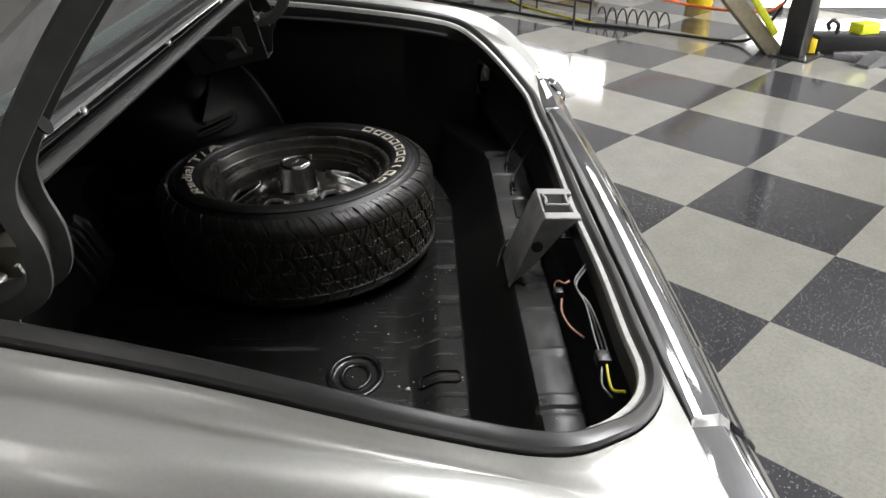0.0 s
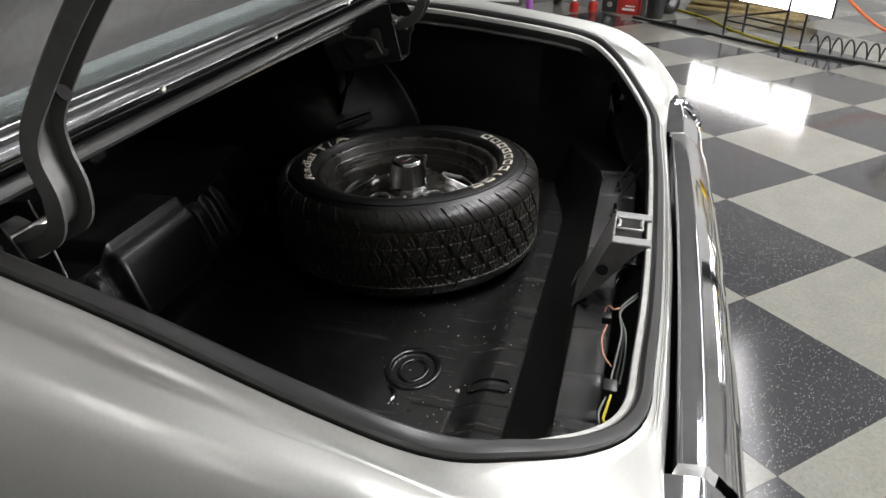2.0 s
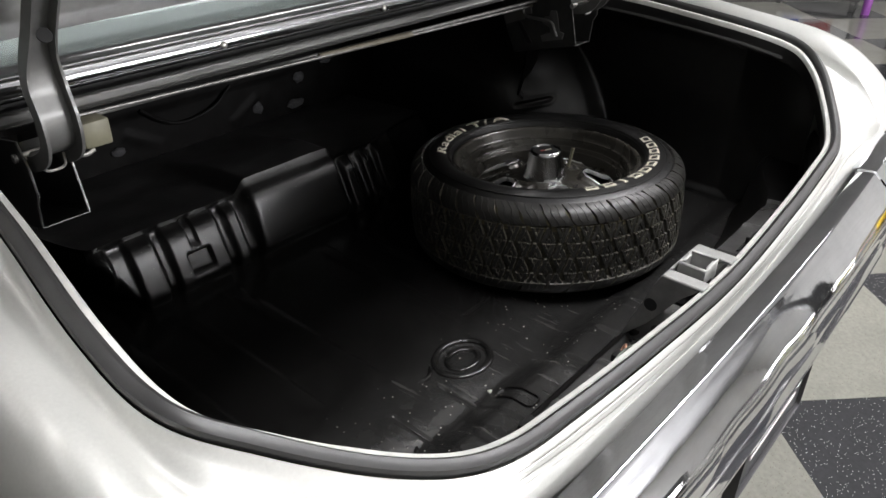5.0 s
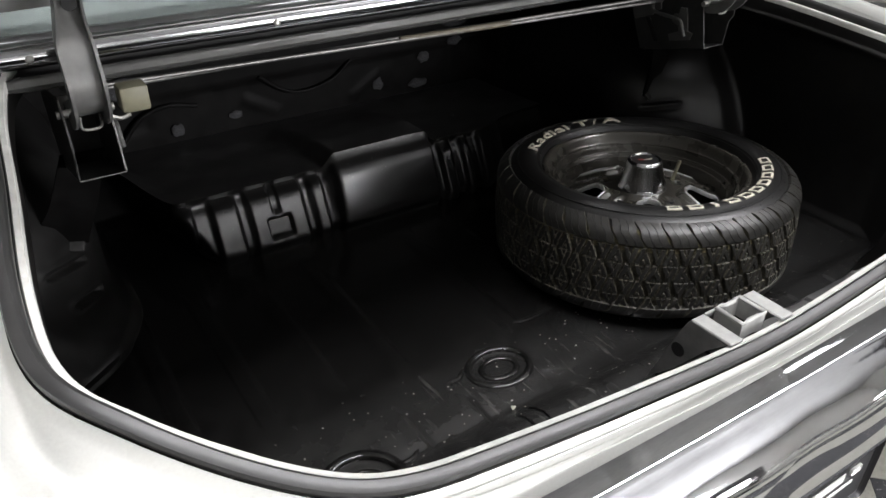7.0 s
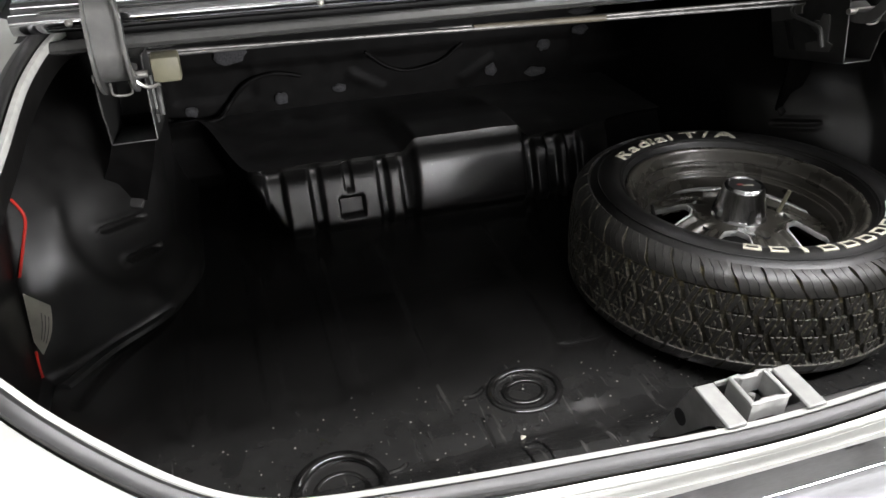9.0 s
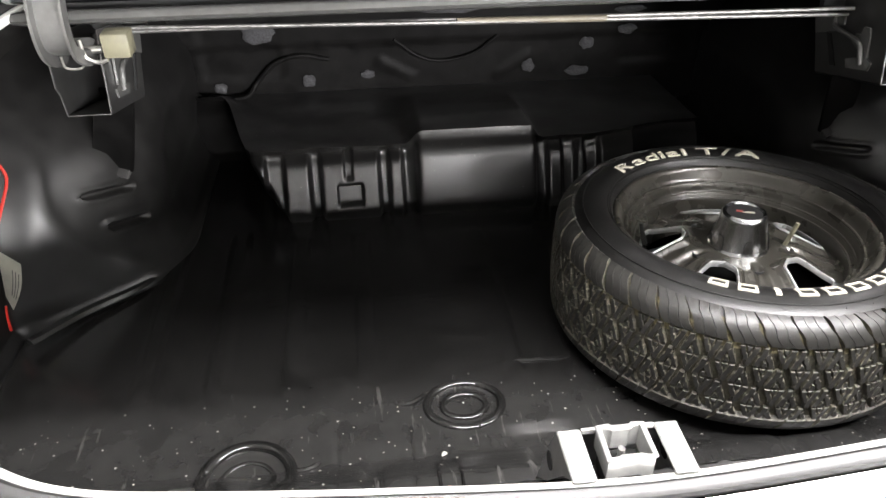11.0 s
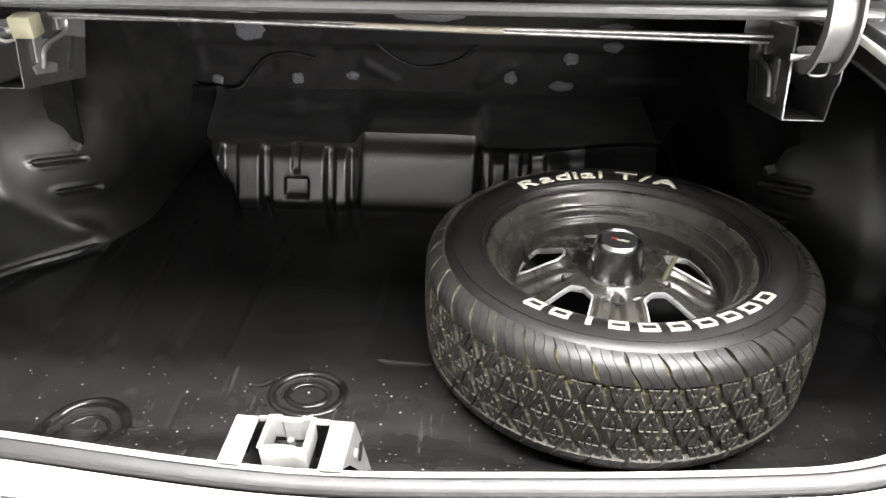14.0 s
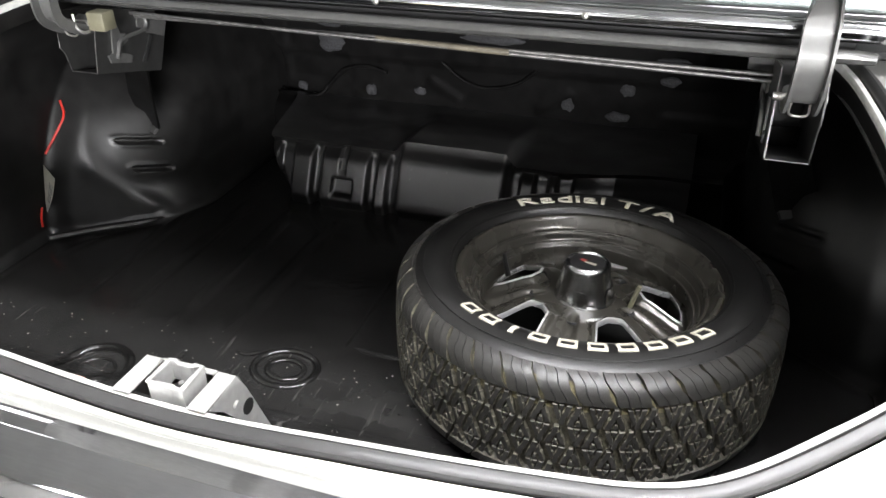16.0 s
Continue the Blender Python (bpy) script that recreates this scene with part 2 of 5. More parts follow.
BRACKET_PAINT = material("grey_bracket_paint", (0.112, 0.112, 0.108), 0.40, metal=0.3, coat=0.12, grain=(70, 0.1))
# striker grey again, with the gusset's shade put into the colour
STRIKER_DARK = material("shaded_striker_grey", (0.16, 0.158, 0.153), 0.4, grain=(30, 0.3), bump=0.1)
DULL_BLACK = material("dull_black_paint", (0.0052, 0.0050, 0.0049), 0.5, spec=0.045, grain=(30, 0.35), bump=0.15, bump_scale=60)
HOUSE_BLACK = material("wheel_house_black", (0.0110, 0.0107, 0.0104), 0.33, spec=0.45, grain=(24, 0.4), bump=0.12, bump_scale=30)
ROD_STEEL = material("dull_rod_steel", (0.2, 0.196, 0.19), 0.48, metal=0.8, grain=(80, 0.3))
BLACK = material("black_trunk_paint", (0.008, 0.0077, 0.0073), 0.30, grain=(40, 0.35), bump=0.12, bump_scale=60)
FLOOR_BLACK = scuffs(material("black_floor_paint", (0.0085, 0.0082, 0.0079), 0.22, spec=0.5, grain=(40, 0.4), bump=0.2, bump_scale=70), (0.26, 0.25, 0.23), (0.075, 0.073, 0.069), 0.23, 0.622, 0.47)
BEAD_BLACK = material("glossy_bead_paint", (0.010, 0.0097, 0.0093), 0.12, grain=(40, 0.5), bump=0.05)
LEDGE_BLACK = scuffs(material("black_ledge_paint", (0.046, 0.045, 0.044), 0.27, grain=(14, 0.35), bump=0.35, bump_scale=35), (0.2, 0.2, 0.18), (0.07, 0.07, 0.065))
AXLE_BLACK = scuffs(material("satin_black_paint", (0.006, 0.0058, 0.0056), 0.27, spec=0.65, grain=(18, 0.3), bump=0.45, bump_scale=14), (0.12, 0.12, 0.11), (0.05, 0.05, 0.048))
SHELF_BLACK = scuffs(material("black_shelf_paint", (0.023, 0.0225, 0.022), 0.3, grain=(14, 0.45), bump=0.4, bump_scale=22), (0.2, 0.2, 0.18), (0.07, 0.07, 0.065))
# plain matt black; the dark inside holes, slots and gaps is put into it
MATT_BLACK = material("matt_black", (0.008, 0.008, 0.008), 0.75, grain=(30, 0.3))
SEAL = material("seal_rubber", (0.028, 0.0277, 0.0272), 0.36, grain=(60, 0.1), bump=0.03, bump_scale=300)
TRIM = material("pinch_weld_paint", (0.57, 0.57, 0.54), 0.35, coat=0.2, grain=(60, 0.10), bump=0.1)
BRIGHT_TRIM = material("polished_trim", (0.58, 0.58, 0.57), 0.28, metal=0.55, grain=(90, 0.08))
CAP_CHROME = material("grey_chrome", (0.55, 0.55, 0.555), 0.19, metal=1.0, grain=(40, 0.12), bump=0.05, bump_scale=40)
BUMPER_CHROME = material("bumper_chrome", (0.76, 0.765, 0.79), 0.05, metal=1.0, grain=(25, 0.06), bump=0.2, bump_scale=9)
# darker chrome for the mouldings: the dark they mirror is in the colour
DIM_CHROME = material("dim_chrome", (0.4, 0.4, 0.415), 0.12, metal=1.0, grain=(20, 0.15), bump=0.06, bump_scale=15)
SLEEVE = material("tan_sleeve", (0.13, 0.115, 0.085), 0.5, grain=(60, 0.15))
STEEL = material("bright_steel", (0.5, 0.49, 0.46), 0.35, metal=0.9, grain=(120, 0.25))
RUBBER = material("tyre_rubber", (0.0095, 0.0092, 0.0088), 0.36, spec=0.5, grain=(90, 0.25), bump=0.1, bump_scale=300)
TREAD_RUBBER = material("tread_rubber", (0.024, 0.0232, 0.0212), 0.34, grain=(120, 0.35), bump=0.2, bump_scale=400)
TREAD_DUST = material("tread_groove_dust", (0.15, 0.13, 0.07), 0.85, grain=(200, 0.6))
GROOVE = material("dark_tread_groove", (0.05, 0.045, 0.03), 0.8, grain=(200, 0.6))
TREAD_EDGE = material("dusty_tread_edge", (0.058, 0.054, 0.040), 0.6, grain=(160, 0.8))
LETTER = material("cream_lettering", (0.5, 0.475, 0.39), 0.6, grain=(300, 0.1))
WHEEL_PAINT = material("wheel_grey_paint", (0.052, 0.0485, 0.041), 0.27, metal=0.35, coat=0.25, grain=(240, 0.07))
FOAM = material("yellowed_plastic", (0.15, 0.142, 0.095), 0.5, grain=(60, 0.12))
DARK_RED = material("dark_red_enamel", (0.2, 0.02, 0.015), 0.35, grain=(50, 0.1))
RED = material("red_plastic", (0.45, 0.03, 0.02), 0.4, grain=(50, 0.1))
YELLOW = material("yellow_plastic", (0.75, 0.52, 0.02), 0.45, grain=(30, 0.1))
ORANGE = material("orange_rubber", (0.8, 0.16, 0.04), 0.5, grain=(50, 0.1))
LIME = material("lime_yellow_plastic", (0.62, 0.66, 0.02), 0.5, grain=(40, 0.1))
WIRE_BLACK = material("black_wire_jacket", (0.012, 0.0118, 0.0115), 0.35, grain=(40, 0.3))
WIRE_YELLOW = material("yellow_wire", (0.62, 0.55, 0.03), 0.45, grain=(80, 0.1))
WIRE_ORANGE = material("copper_orange_wire", (0.55, 0.29, 0.19), 0.45, grain=(80, 0.1))
LID_PAINT = material("silver_lid_inner_paint", (0.26, 0.26, 0.252), 0.34, metal=0.3, coat=0.2, grain=(60, 0.1), bump=0.06)
WIRE_GREEN = material("grey_green_wire", (0.2, 0.22, 0.19), 0.45, grain=(80, 0.1))
WIRE_RED = material("red_wire", (0.55, 0.03, 0.02), 0.45, grain=(80, 0.1))
PAPER = material("aged_paper_tag", (0.52, 0.505, 0.43), 0.7, grain=(40, 0.12))
INK = material("grey_ink", (0.12, 0.12, 0.12), 0.7, grain=(100, 0.1))
BLACK_STEEL = material("black_steel", (0.02, 0.02, 0.021), 0.38, grain=(30, 0.25))
WALL = material("white_wall_paint", (0.5, 0.5, 0.48), 0.6, grain=(8, 0.05), bump=0.05)
CEIL = material("ceiling_paint", (0.35, 0.35, 0.35), 0.8, grain=(5, 0.06))
DARK_TILE = tile_material("charcoal_vinyl_tile", (0.048, 0.048, 0.051), (0.55, 0.55, 0.54), 0.19)
PALE_TILE = tile_material("pale_grey_vinyl_tile", (0.265, 0.26, 0.228), (0.18, 0.165, 0.13), 0.2)
GROUT = material("tile_joint", (0.14, 0.14, 0.13), 0.6, grain=(20, 0.1))
PLATE = material("black_plate", (0.02, 0.02, 0.022), 0.35, grain=(60, 0.1))
WHITE = material("white_print", (0.75, 0.75, 0.73), 0.5, grain=(60, 0.05))
LAMP = glow("tube_light", (1.0, 0.98, 0.95), 10.0)
SKY_PANE = glow("daylight_pane", (0.95, 0.98, 1.0), 5.0)
PANEL_LIGHT = glow("light_panel_glow", (1.0, 0.99, 0.97), 9.0)
GLASS = bpy.data.materials.new("window_glass")
GLASS.use_nodes = True
_g = GLASS.node_tree.nodes["Principled BSDF"]
_g.inputs["Base Color"].default_value = (0.8, 0.9, 0.88, 1)
_g.inputs["Roughness"].default_value = 0.02
_g.inputs["Transmission Weight"].default_value = 0.85
_g.inputs["IOR"].default_value = 1.5

# ---- room ----
X0, X1, Y0, Y1, ZC = ROOM
part("wall_east", boxes((X1, X1 + 0.2, Y0, Y1, 0, ZC)), WALL, smooth=False)
part("wall_west", boxes((X0 - 0.2, X0, Y0, Y1, 0, ZC)), WALL, smooth=False)
WX0, WX1, WZ0, WZ1 = 1.5, 4.5, 1.45, 2.45      # unseen window assumed in the rear wall of the workshop, for the low light from behind
# rear wall, unseen; whiter than the others to brighten what the bumper mirrors
part("wall_south", boxes((X0 - 0.2, X1 + 0.2, Y0 - 0.2, Y0, 0, WZ0), (X0 - 0.2, X1 + 0.2, Y0 - 0.2, Y0, WZ1, ZC), (X0 - 0.2, WX0, Y0 - 0.2, Y0, WZ0, WZ1), (WX1, X1 + 0.2, Y0 - 0.2, Y0, WZ0, WZ1)), WHITE, smooth=False)
window_1 = part("window_1", boxes((WX0, WX1, Y0 - 0.19, Y0 - 0.15, WZ0, WZ1)), SKY_PANE, smooth=False)
tagged(window_1, "wide bright window assumed in the unseen workshop wall", "window", kind="structure")
for k in range(7):
    part("mullion", boxes((WX0 + k * (WX1 - WX0 - 0.05) / 6, WX0 + 0.05 + k * (WX1 - WX0 - 0.05) / 6, Y0 - 0.15, Y0 - 0.09, WZ0, WZ1)), WHITE, window_1, smooth=False)
_w = bpy.data.lights.new("window_daylight", "AREA")
_w.shape, _w.size, _w.size_y, _w.energy, _w.color = "RECTANGLE", WX1 - WX0, WZ1 - WZ0, WINDOW_POWER, (0.98, 0.99, 1.0)
_wo = new("window_daylight", _w)
_wo.matrix_basis = pose((WX0 + WX1) / 2, Y0 - 0.02, (WZ0 + WZ1) / 2, 90, 0, 0)
part("wall_north", boxes((X0 - 0.2, X1 + 0.2, Y1, Y1 + 0.2, 0, ZC)), WALL, smooth=False)
part("ceiling", boxes((X0 - 0.2, X1 + 0.2, Y0 - 0.2, Y1 + 0.2, ZC, ZC + 0.2)), CEIL, smooth=False)
for _n in ("wall_east", "wall_west", "wall_south", "wall_north", "ceiling"):
    tagged(bpy.data.objects[_n], "plain pale painted workshop " + ("ceiling" if _n == "ceiling" else "wall"), "ceiling" if _n == "ceiling" else "wall", kind="structure")
floor = part("floor", boxes((X0 - 0.2, X1 + 0.2, Y0 - 0.2, Y1 + 0.2, -0.15, -0.004)), GROUT, smooth=False)
tagged(floor, "checkered floor of charcoal and pale grey waxed vinyl tiles", "floor", kind="structure")


def tube_light(at):
    t = thing("tube_light", "white twin tube ceiling light under the ceiling", "ceiling light", at, "ceiling lights")
    part("housing", boxes((-0.62, 0.62, -0.09, 0.09, -0.03, 0.05), bevel=0.01), WHITE, t)
    for s in (-1, 1):
        part("tube", tube([(-0.6, s * 0.045, -0.05), (0.6, s * 0.045, -0.05)], 0.016, 10), LAMP, t)
    return t


LIGHT_XY = [(x + d, y) for x, y, k in LAMPS for d in (-1.0, 1.0)]
first = None
for x, y in LIGHT_XY:
    at = pose(x, y, ZC - 0.08)
    if first is None:
        first = tube_light(at)
    else:
        copy_thing(first, at)
for x, y, k in LAMPS:
    la = bpy.data.lights.new("tube_row", "AREA")
    la.shape, la.size, la.size_y = "RECTANGLE", 3.4, 0.35
    la.energy, la.color = TUBE_POWER * k, (0.975, 0.985, 1.0)
    lo = new("tube_row", la)
    lo.matrix_basis = pose(x, y, ZC - 0.15)
# ---- car shell ----
car = thing("car", "silver two-door car with its trunk lid open", "car")
CREST = [(0, -0.077, 0.742), (0.26, -0.073, 0.758), (0.45, -0.064, 0.771), (0.547, -0.058, 0.784), (0.616, -0.038, 0.800), (0.69, 0.002, 0.833),
         (0.766, 0.055, 0.875), (0.810, 0.118, 0.908), (0.810, 0.222, 0.931), (0.795, 0.395, 0.953), (0.778, 0.55, 0.968), (0.754, 0.70, 0.976),
         (0.711, 0.772, 0.981), (0.60, 0.79, 0.980), (0, 0.79, 0.985)]
STEP = [(0, -0.103, 0.718), (0.26, -0.099, 0.726), (0.45, -0.092, 0.738), (0.56, -0.085, 0.755), (0.66, -0.088, 0.766), (0.77, -0.092, 0.776),
        (0.825, -0.045, 0.822), (0.842, 0.02, 0.866), (0.852, 0.13, 0.902), (0.86, 0.32, 0.938), (0.86, 0.50, 0.962), (0.858, 0.66, 0.980),
        (0.855, 0.80, 0.99), (0.852, 0.92, 1.0), (0.85, 1.05, 1.01)]
OUTER = [(0, -0.109, 0.706), (0.26, -0.105, 0.708), (0.45, -0.101, 0.713), (0.57, -0.0955, 0.720), (0.69, -0.096, 0.732), (0.80, -0.100, 0.745),
         (0.867, -0.118, 0.768), (0.883, -0.02, 0.872), (0.892, 0.10, 0.924), (0.898, 0.32, 0.949), (0.90, 0.50, 0.968), (0.90, 0.68, 0.985),
         (0.90, 0.82, 0.995), (0.90, 0.94, 1.005), (0.90, 1.07, 1.015)]
FLANK = [(0, -0.098, 0.66), (0.26, -0.094, 0.66), (0.45, -0.088, 0.66), (0.57, -0.080, 0.66), (0.70, -0.084, 0.67), (0.83, -0.096, 0.69),
         (0.905, -0.108, 0.70), (0.93, -0.01, 0.74), (0.942, 0.12, 0.77), (0.95, 0.32, 0.79), (0.955, 0.5, 0.80), (0.957, 0.68, 0.80),
         (0.958, 0.82, 0.80), (0.96, 0.94, 0.80), (0.96, 1.07, 0.80)]
SILL = [(x * 0.985, y + 0.02, 0.40 if y < -0.05 else 0.28) for x, y, z in FLANK]
NS = 8


def ss(a, b, v):
    t = max(0.0, min(1.0, (v - a) / (b - a)))
    return t * t * (3 - 2 * t)


def both_sides(half, rise=0.0):
    """The whole curve from the front centre down the left side, along the rear and up the right side; the left sits a little higher."""
    near = min(1.0, 2.2 * rise)
    left = []
    for x, y, z in reversed(half):
        out = 0.009 * rise * ss(0.08, 0.25, y) * ss(0.80, 0.62, y) + near * (0.0075 * ss(0.06, 0.13, y) * ss(0.26, 0.18, y) + 0.0030 * ss(0.16, 0.24, y) + 0.003 * ss(0.40, 0.58, y)) * ss(0.80, 0.70, y)
        up = 0.0
        if x > 0.6:
            up = 0.024 * rise * ss(-0.02, 0.52, y) * (1 if y < 0.75 else 0.6) + near * (0.006 * ss(0.01, 0.06, y) + 0.0145 * ss(0.28, 0.58, y)) * ss(0.95, 0.70, y)
        left.append((-x - out, y, z + up))
    return smooth_path(left + list(half[1:]), NS)


CREST_LINE = both_sides(CREST, 1.0)
NP = len(CREST_LINE)
MID = NP // 2


def outward(i):
    d = CREST_LINE[min(i + 2, NP - 1)] - CREST_LINE[max(i - 2, 0)]
    return Vector((d.y, -d.x, 0)).normalized()


def away(off, dz):
    return [CREST_LINE[i] + outward(i) * off + Vector((0, 0, dz)) for i in range(NP)]


def blend(a, b, f, dz=0.0):
    return [p.lerp(q, f) + Vector((0, 0, dz)) for p, q in zip(a, b)]


def sideness(p):
    return max(0.0, min(1.0, (abs(p.x) - 0.70) / 0.10))


STP, OUT, FLA, SIL = both_sides(STEP, 0.6), both_sides(OUTER, 0.5), both_sides(FLANK, 0.2), both_sides(SILL)
RIM_OUT = away(0.012, -0.009)
GUT_A = [p + Vector((0, 0, -0.006)) for p in away(0.016, -0.010)]
GUT_B = [a.lerp(b, 0.80) + Vector((0, 0, -0.014 * sideness(b) - 0.003)) for a, b in zip(GUT_A, STP)]
LIP = [(0.10, -0.0045, -0.001), (0.22, -0.0030, -0.002), (0.32, 0.0030, -0.003), (0.40, 0.0040, -0.004), (0.48, 0.0010, -0.004), (0.60, -0.0030, -0.005), (0.70, 0.0010, -0.006), (0.78, 0.0032, -0.006), (0.88, 0.0012, -0.004)]
CREASES = [[a.lerp(b, f) + Vector((0, 0, up * (1 - ss(0.50, 0.64, abs(b.x))) + dn * sideness(b))) for a, b in zip(GUT_A, GUT_B)] for f, up, dn in LIP]
CROWN = [p.lerp(q, 0.35) + Vector((0, 0, 0.006 * sideness(p) + 0.001)) for p, q in zip(STP, OUT)]
CROWN2 = [p.lerp(q, 0.75) + Vector((0, 0, 0.007 * sideness(p) + 0.001)) for p, q in zip(STP, OUT)]
ROUND = [[p.lerp(q, f) + Vector((0.030 * math.sin(math.pi * f ** 0.7) * sideness(p) * (1 if p.x > 0 else -1), 0, 0.012 * math.sin(math.pi * f ** 0.6) * sideness(p))) for p, q in zip(OUT, FLA)] for f in (0.05, 0.12, 0.22, 0.35, 0.5, 0.7)]
SHELL = [RIM_OUT, GUT_A, *CREASES, GUT_B, blend(GUT_B, STP, 0.85), STP, CROWN, CROWN2, OUT, *ROUND, FLA, blend(FLA, SIL, 0.5), SIL]
# ease the section of the left quarter to fit the camera's view, which hides its gutter step
for _ in range(14):
    SHELL = [r if j < 2 or j > len(SHELL) - 4 else [p.lerp((a + b) / 2, 0.5 * ss(0.55, 0.72, abs(p.x))) if p.x < 0 else p for a, p, b in zip(SHELL[j - 1], r, SHELL[j + 1])] for j, r in enumerate(SHELL)]

# the left quarter rises a little from the seal before it rolls over, tilted to mirror the dark lid
TOP_ROW = SHELL.index(OUT) if OUT in SHELL else 16
SHELL = [[p + Vector((0, 0, 0.011 * (ss(1, TOP_ROW, j) if j <= TOP_ROW else ss(TOP_ROW + 8, TOP_ROW, j)) * ss(0.70, 0.80, -p.x) * ss(0.02, 0.16, p.y))) for p in r] for j, r in enumerate(SHELL)]


def shell_part(name, i0, i1, label=""):
    return part(name, loft([r[i0:i1 + 1] for r in SHELL]), PAINT, car, label, angle=50)


SPLIT = NS * 6
shell_part("quarter_panel", NS * 2, MID - SPLIT)
shell_part("rear_panel", MID - SPLIT, MID + SPLIT, "silver rear panel below the trunk opening")
shell_part("quarter_panel", MID + SPLIT, NP - 1 - NS * 2)
def rim_line(off, dz):
    """The opening's edge, lower along the sides."""
    return [p + Vector((0, 0, -0.008 * sideness(q))) for p, q in zip(away(off, dz), CREST_LINE)]


part("pinch_flange", loft([r[NS:NP - NS] for r in (rim_line(-0.0185, -0.013), rim_line(-0.0185, -0.0045), rim_line(-0.0168, -0.0018), rim_line(-0.0105, -0.001), rim_line(-0.0085, -0.004), rim_line(-0.0085, -0.016))]), TRIM, car, "pale painted metal edge of the trunk opening")
part("flange_underside", loft([r[NS:NP - NS] for r in (rim_line(-0.0178, -0.012), rim_line(-0.0190, -0.020), rim_line(-0.0190, -0.045))]), BLACK, car)
seal = loft([r[NS + 2:NP - NS - 2] for r in [[p + outward(i) * (0.0012 + 0.0096 * math.cos(a)) + Vector((0, 0, -0.004 + 0.0105 * math.sin(a) - (0.0016 if k in (2, 3) else 0))) for i, p in enumerate(CREST_LINE)] for k, a in enumerate([2 * math.pi * q / 14 for q in range(14)] + [0.0])]])
part("trunk_seal", seal, SEAL, car, "black rubber seal round the trunk opening")
for s in (-1, 1):
    if s > 0:
        line = [p + Vector((-0.017, 0, -0.028)) for p in CREST_LINE if p.x > 0.74 and 0.14 < p.y < 0.74]
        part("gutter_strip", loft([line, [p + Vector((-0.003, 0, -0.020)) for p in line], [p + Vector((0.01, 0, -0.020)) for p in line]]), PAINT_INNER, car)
    # matt black block that paints the dark of the cavity where the quarter panel ends above the bumper
    part("end_filler", loft([[(s * x, -0.10 + dy, z) for x, z in ((0.80, 0.69), (0.80, 0.755), (0.83, 0.757), (0.855, 0.742), (0.87, 0.69))] for dy in (0.02, -0.018)], cap=True), MATT_BLACK, car)

# ---- header between the opening and the rear window ----
XS = [-0.74 + 1.48 * k / 12 for k in range(13)]


def bar(section, xs, bow=0.0, lift=0.0):
    return loft([[(x, y + bow * (x / 0.7) ** 2, z - lift * (x / 0.7) ** 2) for x in xs] for y, z in section])


HX = [-0.775, -0.765] + XS + [0.765, 0.775]


def header_ring(x, sec):
    f = 1.0 if abs(x) < 0.75 else (0.8 if abs(x) < 0.77 else 0.2)
    return [(x, 0.668 + (y - 0.668) * f + (0.012 if f < 0.5 else 0), 0.995 + (z - 0.995) * f) for y, z in sec]


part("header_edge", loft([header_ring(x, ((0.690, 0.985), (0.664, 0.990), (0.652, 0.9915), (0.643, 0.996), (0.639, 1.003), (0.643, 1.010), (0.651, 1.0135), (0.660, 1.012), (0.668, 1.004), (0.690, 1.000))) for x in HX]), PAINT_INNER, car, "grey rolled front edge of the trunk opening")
part("header_channel", bar(((0.668, 1.004), (0.676, 0.996), (0.690, 1.002), (0.692, 1.022), (0.672, 1.024)), XS), MATT_BLACK, car)
part("header_underside", bar(((0.672, 0.988), (0.70, 0.984), (0.78, 0.990)), XS), MATT_BLACK, car)
part("window_moulding", bar(((0.680, 1.018), (0.658, 1.022), (0.648, 1.026), (0.640, 1.033), (0.637, 1.042), (0.640, 1.050), (0.646, 1.054), (0.652, 1.052)), [x * 1.08 for x in XS]), DIM_CHROME, car, "chrome moulding below the rear window")
part("glass_seal", bar(((0.652, 1.052), (0.660, 1.046), (0.668, 1.050)), [x * 1.08 for x in XS]), SEAL, car)
part("window_moulding", bar(((0.668, 1.050), (0.672, 1.056), (0.684, 1.060), (0.700, 1.058)), [x * 1.08 for x in XS]), DIM_CHROME, car, "narrow chrome moulding below the rear window")
for x in (-0.724, -0.372, -0.02, 0.34, 0.70):
    part("moulding_screw", revolve([(0.0055, 0.0), (0.0055, 0.0025), (0.0035, 0.0045), (0.0, 0.005)], 12), STEEL, car, at=pose(x, 0.638, 1.040, 75, 0, 0))
part("rear_window", solid(loft([[(x * (1 - 0.1 * k), 0.695 + 0.98 * k, 1.058 + 0.40 * k + 0.03 * math.sin(3 * k)) for x in (-0.80, -0.6, -0.3, 0, 0.3, 0.6, 0.80)] for k in (0, 0.25, 0.5, 0.75, 1)]), 0.005), GLASS, car, "tinted rear window glass")
part("roof", solid(loft([[(x, 1.68 + 0.9 * k, 1.468 + 0.04 * math.sin(k * 3)) for x in (-0.72, -0.4, 0, 0.4, 0.72)] for k in (0, 0.33, 0.66, 1)]), 0.01), PAINT, car)
for s in (-1, 1):
    part("roof_pillar", solid(loft([[(s * (0.88 - 0.16 * k), 0.78 + 0.9 * k + d, 1.0 + 0.455 * k) for k in (0, 0.5, 1)] for d in (0.0, 0.15, 0.5)]), 0.02), PAINT, car)
part("cabin_seat", boxes((-0.7, 0.7, 1.45, 1.6, 0.4, 1.05), bevel=0.05, seg=3), MATT_BLACK, car)
part("underbody", boxes((-0.86, 0.86, 0.14, 2.6, 0.28, 0.40), bevel=0.02), MATT_BLACK, car)
